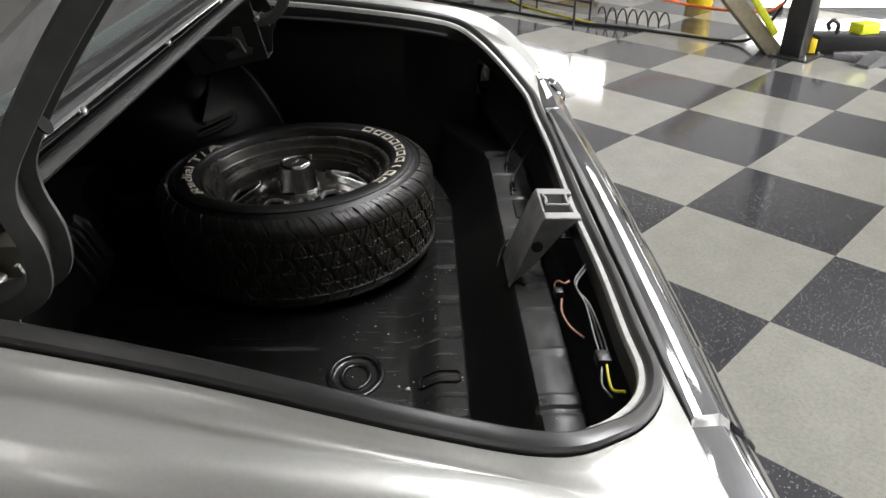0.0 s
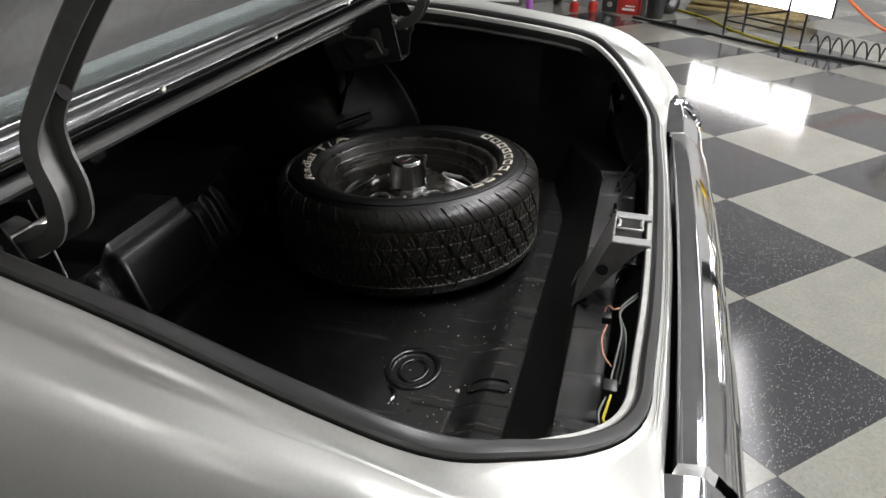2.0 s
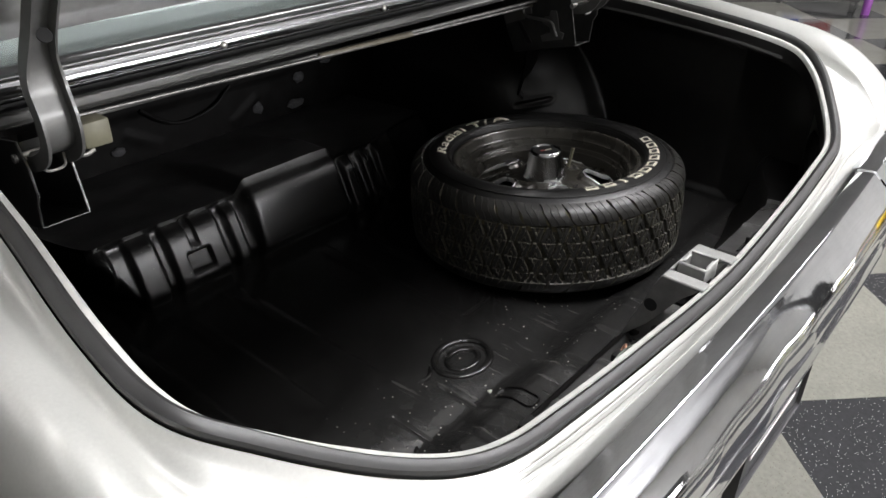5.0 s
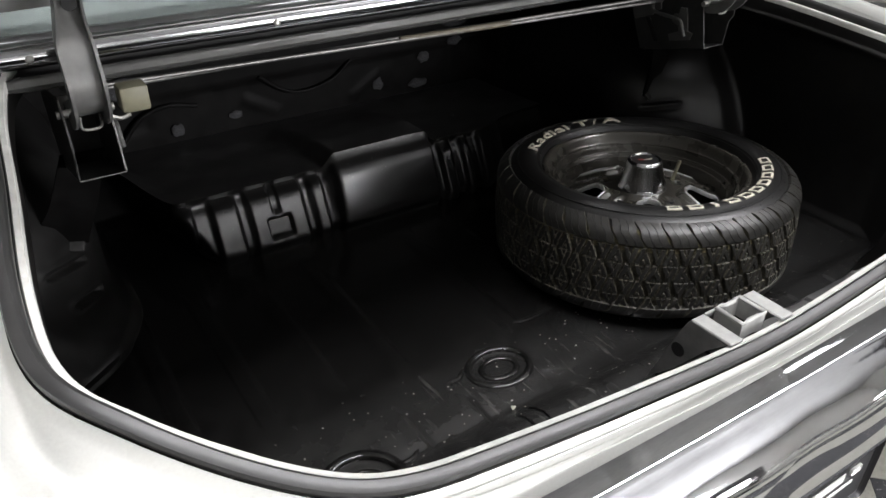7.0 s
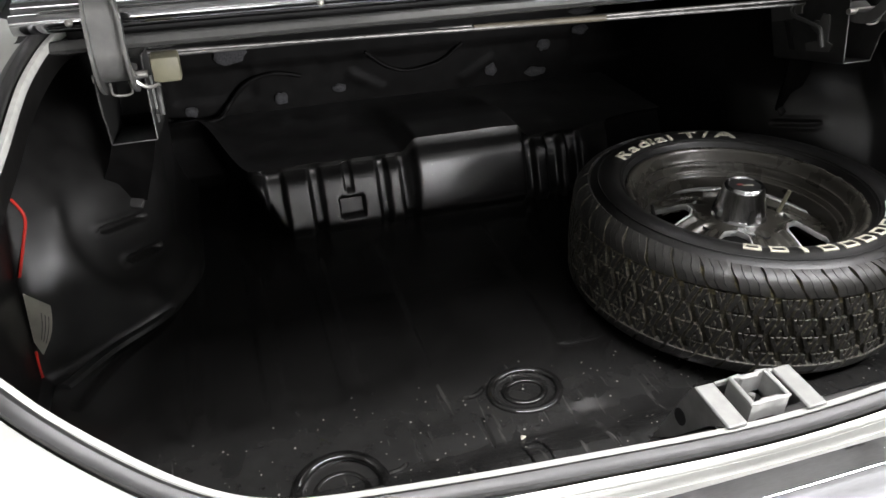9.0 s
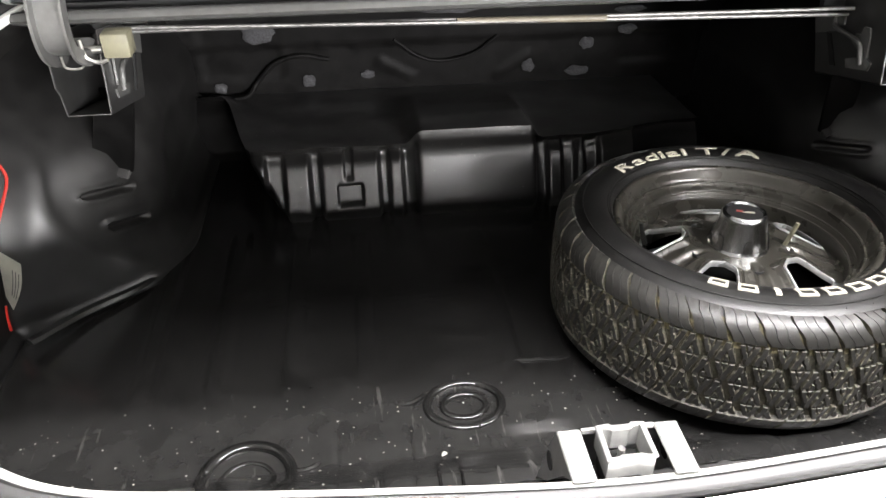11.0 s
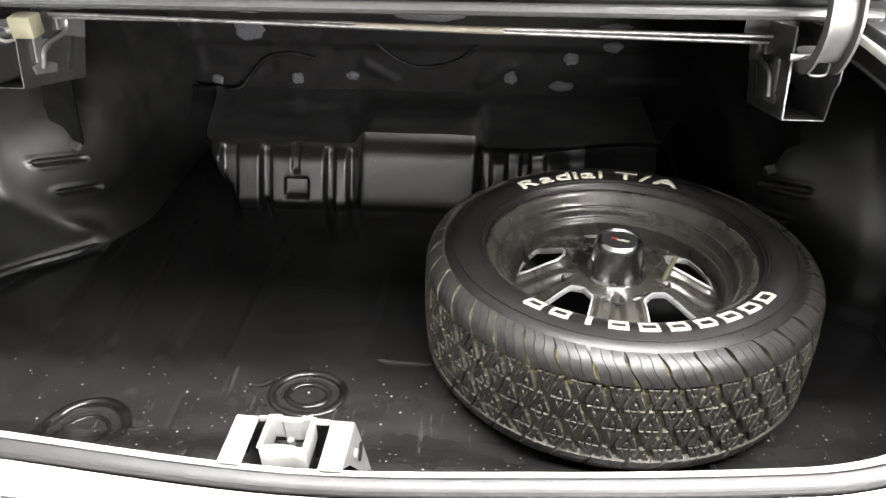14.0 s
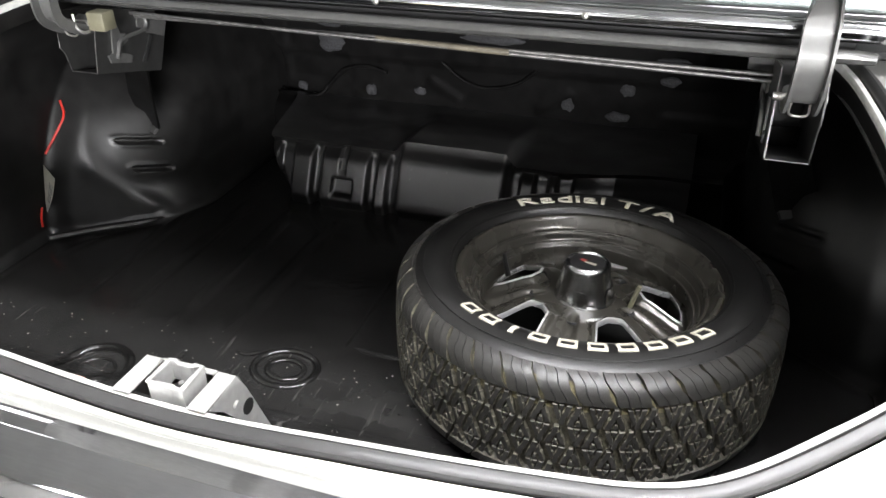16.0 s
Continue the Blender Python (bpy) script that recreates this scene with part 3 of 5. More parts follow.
for s in (-1, 1):
    w_ = part("wheel", revolve([(0.20, -0.07), (0.30, -0.07), (0.325, -0.05), (0.325, 0.06), (0.30, 0.08), (0.20, 0.075), (0.0, 0.05)], 40), RUBBER, car, "black road wheel under the body", at=pose(s * 0.845, 1.15, 0.325, 0, s * 90, 0))
# front of the car and its wheels, out of view
part("front_body", boxes((-0.95, 0.95, 1.62, 3.4, 0.28, 0.98), bevel=0.04, seg=3), PAINT, car)
for s in (-1, 1):
    part("wheel", revolve([(0.20, -0.07), (0.30, -0.07), (0.325, -0.05), (0.325, 0.06), (0.30, 0.08), (0.20, 0.075), (0.0, 0.05)], 40), RUBBER, car, "black road wheel under the body", at=pose(s * 0.80, 3.0, 0.325, 0, s * 90, 0))

# ---- bumper ----
BSEC = [(-0.128, 0.600), (-0.118, 0.660), (-0.1145, 0.727), (-0.1175, 0.7345), (-0.1455, 0.7385), (-0.1500, 0.7375), (-0.1545, 0.7325), (-0.1620, 0.7275), (-0.1860, 0.7060),
        (-0.2010, 0.6860), (-0.2070, 0.6640), (-0.2080, 0.6400), (-0.2070, 0.6220), (-0.2120, 0.6120), (-0.2130, 0.6020), (-0.2060, 0.5940), (-0.14, 0.588)]


def bumper_ring(x):
    """The bar's section at x; its face is gently dented."""
    bow = 0.010 * (x / 0.6) ** 2
    return [(x, y + bow + 0.0022 * noise.noise(Vector((x * 8.5, z * 14, 2.0))) * ss(6, 9, j) * ss(15, 12, j), z + 0.0009 * noise.noise(Vector((x * 11, y * 9, 7.0))) * ss(6, 8, j) * ss(14, 10, j)) for j, (y, z) in enumerate(BSEC)]


part("bumper", loft([bumper_ring(-0.583 + 1.166 * k / 110) for k in range(111)], cap=True), BUMPER_CHROME, car, "chrome rear bumper bar", angle=50)
for s in (-1, 1):
    rings = []
    for k in range(19):
        u = k / 18
        a = u * 1.45
        x = 0.602 + 0.336 * math.sin(a)
        turn_in = 0.20 * (1 - math.cos(a)) ** 1.8
        rings.append([(s * (x - (0.0 if j > 4 else 0.5) * 0.05 * u), y + 0.012 - 0.004 * ss(0.1, 0.5, u) + (0.018 if j in (2, 3) else 0) + turn_in, z - 0.002 + 0.032 * ss(0.0, 0.8, u) * (1 if j < 6 else 0.7 if j < 10 else 0.2)) for j, (y, z) in enumerate(BSEC)])
    cap = part("bumper_end", loft(rings, cap=True), BUMPER_CHROME, car, "wrap-round chrome bumper end", angle=50)
    for k, dx in enumerate((0.0, 0.03, 0.06)):
        p0 = smooth_path([(s * (0.80 + dx), -0.112 + dx * 1.5, 0.752 + 0.2 * dx), (s * (0.803 + dx), -0.152 + dx * 1.5, 0.742), (s * (0.805 + dx), -0.180 + dx * 1.5, 0.705), (s * (0.80 + dx), -0.190 + dx * 1.5, 0.62)], 5)
        part("ridge", tube(p0, 0.010, 8), BUMPER_CHROME, cap)
# tips whiter than the chrome bar: the reflection there is put into the finish
for s in (-1, 1):
    tip = [[(s * (0.5835 + 0.014 * k), y + 0.0095 + 0.004 * k, z - 0.008 * k * (1 if j in range(3, 9) else 0)) for j, (y, z) in enumerate(BSEC) if 1 < j < 8] for k in (0, 0.5, 1)]
    part("bumper_tip", solid(loft(tip), 0.002), BRIGHT_TRIM, car, "chamfered end of the bumper bar, its reflection in a whiter finish", angle=40)
plate = part("number_plate", boxes((-0.152, 0.152, -0.196, -0.190, 0.455, 0.606), bevel=0.012, seg=3), PLATE, car, "black dealer plate with white print")
part("print", boxes((-0.10, 0.115, -0.1985, -0.197, 0.563, 0.575)), WHITE, plate)
part("print", boxes((-0.11, 0.07, -0.1985, -0.197, 0.530, 0.547)), WHITE, plate)
part("print", boxes((0.085, 0.11, -0.1985, -0.197, 0.533, 0.545), bevel=0.003), WHITE, plate)
part("print", boxes((-0.10, 0.10, -0.1985, -0.197, 0.511, 0.517)), WHITE, plate)
part("valance", loft([[(-0.86 + 1.72 * k / 16, y + 0.06 * ((-0.86 + 1.72 * k / 16) / 0.86) ** 2, z) for k in range(17)] for y, z in ((-0.13, 0.60), (-0.176, 0.575), (-0.182, 0.50), (-0.15, 0.42), (-0.05, 0.36))]), BLACK_STEEL, car)

# ---- trunk interior ----
FLOOR_Z = 0.432


def floor_height(x, y):
    z = FLOOR_Z + 0.030 * ss(0.25, 0.18, y)
    # pressed ribs along the car
    for rx in (-0.66, -0.535, -0.405, -0.275, -0.02, 0.10, 0.235, 0.36, 0.49, 0.62):
        z += 0.0035 * ss(0.024, 0.010, abs(x - rx)) * ss(0.40, 0.46, y) * ss(0.93, 0.86, y)
        z -= 0.004 * ss(0.020, 0.010, abs(x - rx)) * ss(0.235, 0.22, y)
    # drain plug with a raised oval
    dx, dy = (x + 0.119) / 0.058, (y - 0.347) / 0.046
    r = math.hypot(dx, dy)
    z -= 0.004 * ss(1.05, 0.85, r)
    # second plug
    r = math.hypot((x + 0.464) / 0.065, (y - 0.232) / 0.065)
    z -= 0.005 * ss(1.05, 0.88, r)
    # shallow step by the plug
    z -= 0.004 * ss(0.004, 0.0, abs(x + 0.215)) * ss(0.33, 0.31, y)
    z -= 0.004 * ss(0.004, 0.0, abs(x + 0.33)) * ss(0.34, 0.32, y)
    z -= 0.005 * ss(0.03, 0.0, abs(y - 0.27)) * ss(-0.10, 0.0, x) * 0.6
    z += 0.0012 * noise.noise(Vector((x * 9, y * 9, 1.0)))
    return z


NX, NY = 470, 310
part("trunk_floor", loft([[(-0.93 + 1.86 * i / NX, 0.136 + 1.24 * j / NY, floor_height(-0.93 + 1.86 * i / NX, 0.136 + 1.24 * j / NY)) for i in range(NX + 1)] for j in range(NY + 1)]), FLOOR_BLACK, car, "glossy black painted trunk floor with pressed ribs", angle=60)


def pressed_ring(cx, cy, rx, ry, w, lift=0.001):
    """A smooth raised oval bead in the floor."""
    pts = [(cx + rx * math.cos(2 * math.pi * k / 72), cy + ry * math.sin(2 * math.pi * k / 72)) for k in range(72)]
    return tube([(x, y, floor_height(x, y) + lift) for x, y in pts], w, 10, closed=True, flat=0.75)


part("pressed_ring", pressed_ring(-0.119, 0.347, 0.0625, 0.050, 0.0075, -0.001), BEAD_BLACK, car)
part("pressed_ring", pressed_ring(-0.119, 0.347, 0.036, 0.0265, 0.0058, 0.0), BEAD_BLACK, car)
part("pressed_ring", pressed_ring(-0.464, 0.232, 0.068, 0.068, 0.0095, -0.001), BEAD_BLACK, car)
part("pressed_ring", pressed_ring(-0.464, 0.232, 0.040, 0.038, 0.005, -0.002), BEAD_BLACK, car)


def short_bead(pts, r=0.0052):
    path = smooth_path([(x, y, 0.0) for x, y in pts], 6)
    n = len(path) - 1
    return tube([(p.x, p.y, floor_height(p.x, p.y) - 0.0005) for p in path], [r * (0.35 + 0.65 * ss(0.0, 0.2, i / n) * ss(1.0, 0.8, i / n)) for i in range(n + 1)], 8)


part("floor_bead", short_bead([(-0.236, 0.362), (-0.212, 0.358), (-0.196, 0.364), (-0.183, 0.378)]), BEAD_BLACK, car)
part("floor_bead", short_bead([(-0.398, 0.240), (-0.372, 0.242), (-0.354, 0.254)]), BEAD_BLACK, car)
part("floor_bead", short_bead([(-0.016, 0.438), (0.03, 0.436), (0.085, 0.438)], 0.0045), BEAD_BLACK, car)


def bead_loop(x0, x1, y0, y1):
    """A narrow raised bead round a slot in the floor."""
    pts = [(x0 + 0.006, y0), (x1 - 0.006, y0), (x1, y0 + 0.006), (x1, y1 - 0.006), (x1 - 0.006, y1), (x0 + 0.006, y1), (x0, y1 - 0.006), (x0, y0 + 0.006)]
    path = []
    for (ax, ay), (bx, by) in zip(pts, pts[1:] + pts[:1]):
        path += [(ax + (bx - ax) * k / 6, ay + (by - ay) * k / 6) for k in range(6)]
    return tube([(x, y, floor_height(x, y) + 0.0012) for x, y in path], 0.0026, 6, closed=True)


part("floor_bead", bead_loop(-0.179, -0.146, 0.148, 0.224), BEAD_BLACK, car)


LEDGE_SECTION = [(0.139, 0.4625), (0.136, 0.4630), (0.124, 0.478), (0.060, 0.588), (0.053, 0.602), (0.046, 0.608), (0.038, 0.610), (0.020, 0.611), (0.002, 0.6115), (-0.012, 0.612), (-0.0165, 0.610),
                 (-0.0185, 0.596), (-0.030, 0.582), (-0.064, 0.580), (-0.076, 0.600), (-0.078, 0.660), (-0.066, 0.730)]


def inner_rear(x, k):
    y, z = LEDGE_SECTION[k]
    if 4 < k < 11:
        z += 0.004 * sum(ss(0.009, 0.003, abs(x - r)) for r in (-0.62, -0.40, -0.285, -0.157, 0.16, 0.44, 0.6))
        z += 0.005 * ss(0.300, 0.306, x) * ss(0.56, 0.55, x)
        z -= 0.006 * ss(0.012, 0.004, abs(x + 0.425))
        z += 0.0018 * noise.noise(Vector((x * 11, k * 0.7, 2.0)))
    if 8 < k < 13:
        y -= 0.022 * ss(0.05, 0.12, x)
    y += 0.10 * ss(0.55, 0.86, abs(x)) * (1 if k > 2 else 0.5)
    z += 0.10 * ss(0.60, 0.88, abs(x)) * (1 if k > 10 else 0)
    return (x, y, z)


# riser in a darker black than the ledge: its shade is in the colour
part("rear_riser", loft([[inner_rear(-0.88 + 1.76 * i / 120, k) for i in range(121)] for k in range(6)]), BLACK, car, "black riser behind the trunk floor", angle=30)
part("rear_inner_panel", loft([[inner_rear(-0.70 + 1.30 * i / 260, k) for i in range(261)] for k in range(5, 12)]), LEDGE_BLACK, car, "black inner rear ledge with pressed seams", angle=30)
# ends of the same ledge in dull black, with their shade painted in
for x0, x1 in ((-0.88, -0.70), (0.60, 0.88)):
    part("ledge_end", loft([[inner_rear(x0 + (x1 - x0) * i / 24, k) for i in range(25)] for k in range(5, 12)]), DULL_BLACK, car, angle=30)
# shallow black sheet; the dark of the deep opening is put into its colour
part("rear_cavity", loft([[inner_rear(-0.88 + 1.76 * i / 120, k) for i in range(121)] for k in range(11, 17)]), MATT_BLACK, car, "matt black trough standing in for the dark opening below the rear edge", angle=40)
# stains and a raised patch on the ledge
part("ledge_patch", boxes((0.20, 0.285, -0.022, 0.012, 0.611, 0.6145), bevel=0.0014, seg=1), BLACK, car)
for x, y in ((0.21, -0.024), (0.235, -0.028), (0.335, -0.030)):
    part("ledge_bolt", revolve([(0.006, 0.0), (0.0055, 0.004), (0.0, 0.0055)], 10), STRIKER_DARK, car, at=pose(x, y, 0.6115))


def axle_point(x, v):
    """v: 0 at the floor, 0.5 at the top edge, 1 at the seat bulkhead."""
    hump = ss(-0.165, -0.125, x) * ss(0.150, 0.122, x)
    top = 0.583 + 0.030 * hump
    end = ss(-0.425 - 0.075 * min(1, v * 2), -0.545 - 0.065 * min(1, v * 2), x)
    if v < 0.5:
        u = v / 0.5
        z = FLOOR_Z - 0.004 + (top - FLOOR_Z) * u
        y = 0.936 + 0.006 * u + 0.052 * max(0.0, u - 0.22) / 0.78 + 0.020 * ss(0.74, 1.0, u) ** 2 + 0.010 * ss(0.25, 0.0, u)
        on = ss(1.0, 0.86, u)
        g = 0
        for c, w in ((-0.457, 0.016), (-0.367, 0.008), (-0.213, 0.007), (-0.155, 0.011), (0.150, 0.010), (0.215, 0.012), (0.27, 0.014)):
            g += ss(w + 0.010, w - 0.002, abs(x - c))
        y += 0.020 * min(1, g) * on
        y += 0.010 * ss(0.012, 0.007, abs(x + 0.293)) * ss(0.60, 0.66, u)
        inbox = ss(0.031, 0.026, abs(x + 0.292)) * ss(0.18, 0.22, u) * ss(0.56, 0.50, u)
        y += 0.016 * inbox * ss(0.24, 0.30, u)
        y -= 0.014 * hump * ss(0.0, 0.3, u)
        y += 0.012 * ss(0.29, 0.35, x) * on
    else:
        u = (v - 0.5) / 0.5
        z = top + 0.004 - 0.022 * u - 0.030 * hump * ss(0.2, 0.9, u)
        y = 1.002 + (1.385 - 1.002) * u
        z += 0.0025 * noise.noise(Vector((x * 12, y * 12, 3.0)))
    y += 0.32 * end * (1 - max(0, (v - 0.5) * 2)) + 0.05 * ss(0.24, 0.5, x) * (1 - max(0, (v - 0.5) * 2))
    return (x, y, z)


# mottled top, lighter than the panel face: part of its sheen is painted in
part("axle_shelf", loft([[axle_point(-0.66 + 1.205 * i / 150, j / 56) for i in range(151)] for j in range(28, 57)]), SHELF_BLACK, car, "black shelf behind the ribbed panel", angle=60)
# same panel, ends in duller black: the shade on them is in the paint
part("axle_panel_end", loft([[axle_point(0.378 + 0.167 * i / 30, j / 56) for i in range(31)] for j in range(29)]), DULL_BLACK, car, "black end of the ribbed panel, its shade in a duller paint", angle=60)
part("axle_panel_end", loft([[axle_point(-0.745 + 0.235 * i / 40, j / 56) for i in range(41)] for j in range(29)]), DULL_BLACK, car, "black end of the ribbed panel, its shade in a duller paint", angle=60)
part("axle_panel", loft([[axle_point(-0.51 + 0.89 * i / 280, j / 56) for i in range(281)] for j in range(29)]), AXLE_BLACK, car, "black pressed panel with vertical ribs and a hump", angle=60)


def bulk_point(x, z):
    y = 1.38
    for sx in (-1, 1):
        dx, dz = x - sx * 0.158, z - 0.617
        along, across = dx * 0.86 + sx * dz * 0.51, -sx * dx * 0.51 + dz * 0.86
        y -= 0.005 * ss(0.016, 0.008, abs(across)) * ss(0.062, 0.050, abs(along))
    y += 0.006 * ss(0.44, 0.46, abs(x)) * ss(0.66, 0.64, abs(x)) * ss(0.60, 0.62, z)
    y -= 0.008 * ss(0.68, 0.70, z)
    return (x, y, z)


part("seat_bulkhead", loft([[bulk_point(-0.9 + 1.8 * i / 200, 0.5 + 0.5 * j / 60) for i in range(201)] for j in range(61)]), DULL_BLACK, car, "black painted seat bulkhead with pressed braces", angle=60)
FELT = material("grey_felt", (0.027, 0.027, 0.029), 0.95, grain=(260, 0.6), bump=0.8, bump_scale=600)
for x, z, rx, rz in ((-0.613, 0.588, 0.020, 0.018), (-0.386, 0.598, 0.021, 0.020), (-0.231, 0.609, 0.022, 0.014), (0.198, 0.612, 0.021, 0.021), (0.333, 0.592, 0.044, 0.016), (0.354, 0.668, 0.026, 0.020), (0.457, 0.704, 0.030, 0.016),
                     (-0.50, 0.732, 0.05, 0.035), (-0.014, 0.775, 0.11, 0.014), (0.458, 0.756, 0.05, 0.012), (-0.5, 0.785, 0.05, 0.012)):
    bm = bmesh.new()
    bmesh.ops.create_uvsphere(bm, u_segments=18, v_segments=8, radius=1)
    for v in bm.verts:
        a = 0.82 + 0.25 * noise.noise(Vector((v.co.x * 2.2 + x * 9, v.co.z * 2.2, z * 9)))
        v.co = Vector((v.co.x * rx * a, v.co.y * 0.006, v.co.z * rz * a))
    part("felt_patch", bm, FELT, car, at=pose(x, 1.376 if z < 0.68 else 1.368, z))
part("parcel_shelf", boxes((-0.9, 0.9, 0.70, 1.40, 0.99, 1.0)), MATT_BLACK, car)


def house_x(y, z, s=-1):
    """Half width of the trunk at the wheel house on side s."""
    base = 0.912 - 0.075 * ss(0.84, 0.98, z)
    arch = 1.15 - math.sqrt(max(0.01, 0.3025 - (z - 0.38) ** 2))
    t = max(0.0, min(1.0, (y - arch + 0.01) / 0.33))
    soft = ss(0.0, 0.12, t)
    bulge = 0.240 * (1 - (1 - t) ** 2) * soft * (1 - 0.45 * ss(0.66, 0.90, z))
    x = base - bulge - 0.03 * ss(0.53, 0.43, z) * ss(0.62, 0.76, y)
    for cz, w in ((0.630, 0.009), (0.560, 0.008)):
        d = math.hypot(z - cz + 0.28 * (y - 0.78), 1.3 * max(0.0, 0.762 - y, y - 0.83))
        x += (0.014 if s < 0 else 0.004) * ss(w, w * 0.35, d) - 0.004 * math.exp(-((d - w * 1.25) / 0.005) ** 2) * ss(0.86, 0.80, y)
    x -= 0.012 * ss(0.46, 0.435, z)
    if s < 0:
        # rounded fold that curves down the front of the wheel house
        x -= 0.011 * math.exp(-((math.hypot(x - 0.60, z - 0.70) - 0.253) / 0.019) ** 2) * ss(0.64, 0.67, y) * ss(0.80, 0.74, y) * ss(0.76, 0.70, z)
    return x


def side_top(y):
    return 0.845 + 0.075 * ss(0.08, 0.30, y) + 0.05 * ss(0.30, 0.8, y)


def side_point(s, i, j):
    y = 0.06 + 1.36 * i / 320
    z = 0.40 + (side_top(y) - 0.40) * j / 180
    return (s * min(house_x(y, z, s), 0.84 + 0.075 * ss(0.06, 0.3, y)), y, z)


for s in (-1, 1):
    part("wheel_house", loft([[side_point(s, i, j) for i in range(321)] for j in range(181)]), HOUSE_BLACK, car, "black inner side and wheel house", angle=60)
    part("hinge_strut", solid(loft([[(s * 0.790, 0.870, 0.650), (s * 0.700, 0.822, 0.655)], [(s * 0.745, 0.80, 0.75), (s * 0.668, 0.785, 0.755)], [(s * 0.712, 0.77, 0.845), (s * 0.645, 0.765, 0.845)]]), 0.006), DULL_BLACK, car)
    part("foot_flange", boxes((-0.055, 0.055, -0.012, 0.012, -0.004, 0.004), bevel=0.002), LEDGE_BLACK, car, at=pose(s * 0.756, 0.845, 0.650, 40, 0, s * 30))
    # fold along the foot of the wheel house
    if s < 0:
        part("seam_flange", tube(smooth_path([(s * 0.87, 0.56, 0.46), (s * 0.80, 0.655, 0.448), (s * 0.715, 0.735, 0.442), (s * 0.685, 0.83, 0.44), (s * 0.665, 0.95, 0.45)], 6), 0.012, 6, flat=0.5), BLACK, car)

# cable on the bulkhead
part("cable", tube(smooth_path([(-0.754, 1.30, 0.72), (-0.70, 1.35, 0.61), (-0.655, 1.35, 0.575), (-0.60, 1.34, 0.57), (-0.545, 1.345, 0.575), (-0.520, 1.365, 0.60), (-0.468, 1.37, 0.65), (-0.40, 1.37, 0.668), (-0.33, 1.37, 0.655)], 6), 0.006, 8), DULL_BLACK, car)
part("cable", tube(smooth_path([(-0.16, 1.37, 0.70), (-0.10, 1.37, 0.655), (-0.037, 1.37, 0.638), (0.05, 1.37, 0.655), (0.11, 1.37, 0.70)], 6), 0.005, 8), DULL_BLACK, car)

# ---- lid ----
def lid_point(u, v):
    """u across the car, v from the hinge edge to the free edge."""
    return Vector((0.775 * u, 0.640 - 0.70 * v, 1.102 + 0.60 * v + 0.012 * (1 - u * u) - 0.03 * v * v))


def lid_inner(u, v):
    p = lid_point(u, v)
    rib = ss(0.055, 0.12, min(1 - abs(u), v, 1 - v)) * ss(0.0, 0.03, abs(abs(u) - 0.30) - 0.03)
    return p + Vector((0, 0.018, 0.028)) * rib


NL = 60
part("lid_skin", solid(loft([[lid_point(-1 + 2 * k / 20, j / 12) + Vector((0, 0.022, 0.036)) for k in range(21)] for j in range(13)]), 0.003), PAINT, car, "silver trunk lid, open")
part("lid_rim", loft([[lid_point(u, v) + o for u, v in [(-1 + 2 * k / 20, 0) for k in range(21)] + [(1, k / 12) for k in range(1, 13)] + [(1 - 2 * k / 20, 1) for k in range(1, 21)] + [(-1, 1 - k / 12) for k in range(1, 13)]]
                      for o in (Vector((0, 0.022, 0.036)), Vector((0, 0.004, 0.008)), Vector((0, 0, 0)))]), PAINT, car)
part("lid_inner", loft([[lid_inner(-1 + 2 * k / NL, j / 40) for k in range(NL + 1)] for j in range(41)]), LID_PAINT, car, "grey inner panel of the trunk lid", angle=60)
for u in (-0.40, 0.0, 0.40):
    bm = bmesh.new()
    bmesh.ops.create_uvsphere(bm, u_segments=16, v_segments=8, radius=1)
    for v in bm.verts:
        v.co = Vector((v.co.x * 0.022, v.co.y * 0.011, v.co.z * 0.004))
    q = lid_inner(u, 0.16)
    part("drain_hole", bm, MATT_BLACK, car, at=Matrix.Translation(q) @ pose(0, 0, 0, -40, 0, 0))

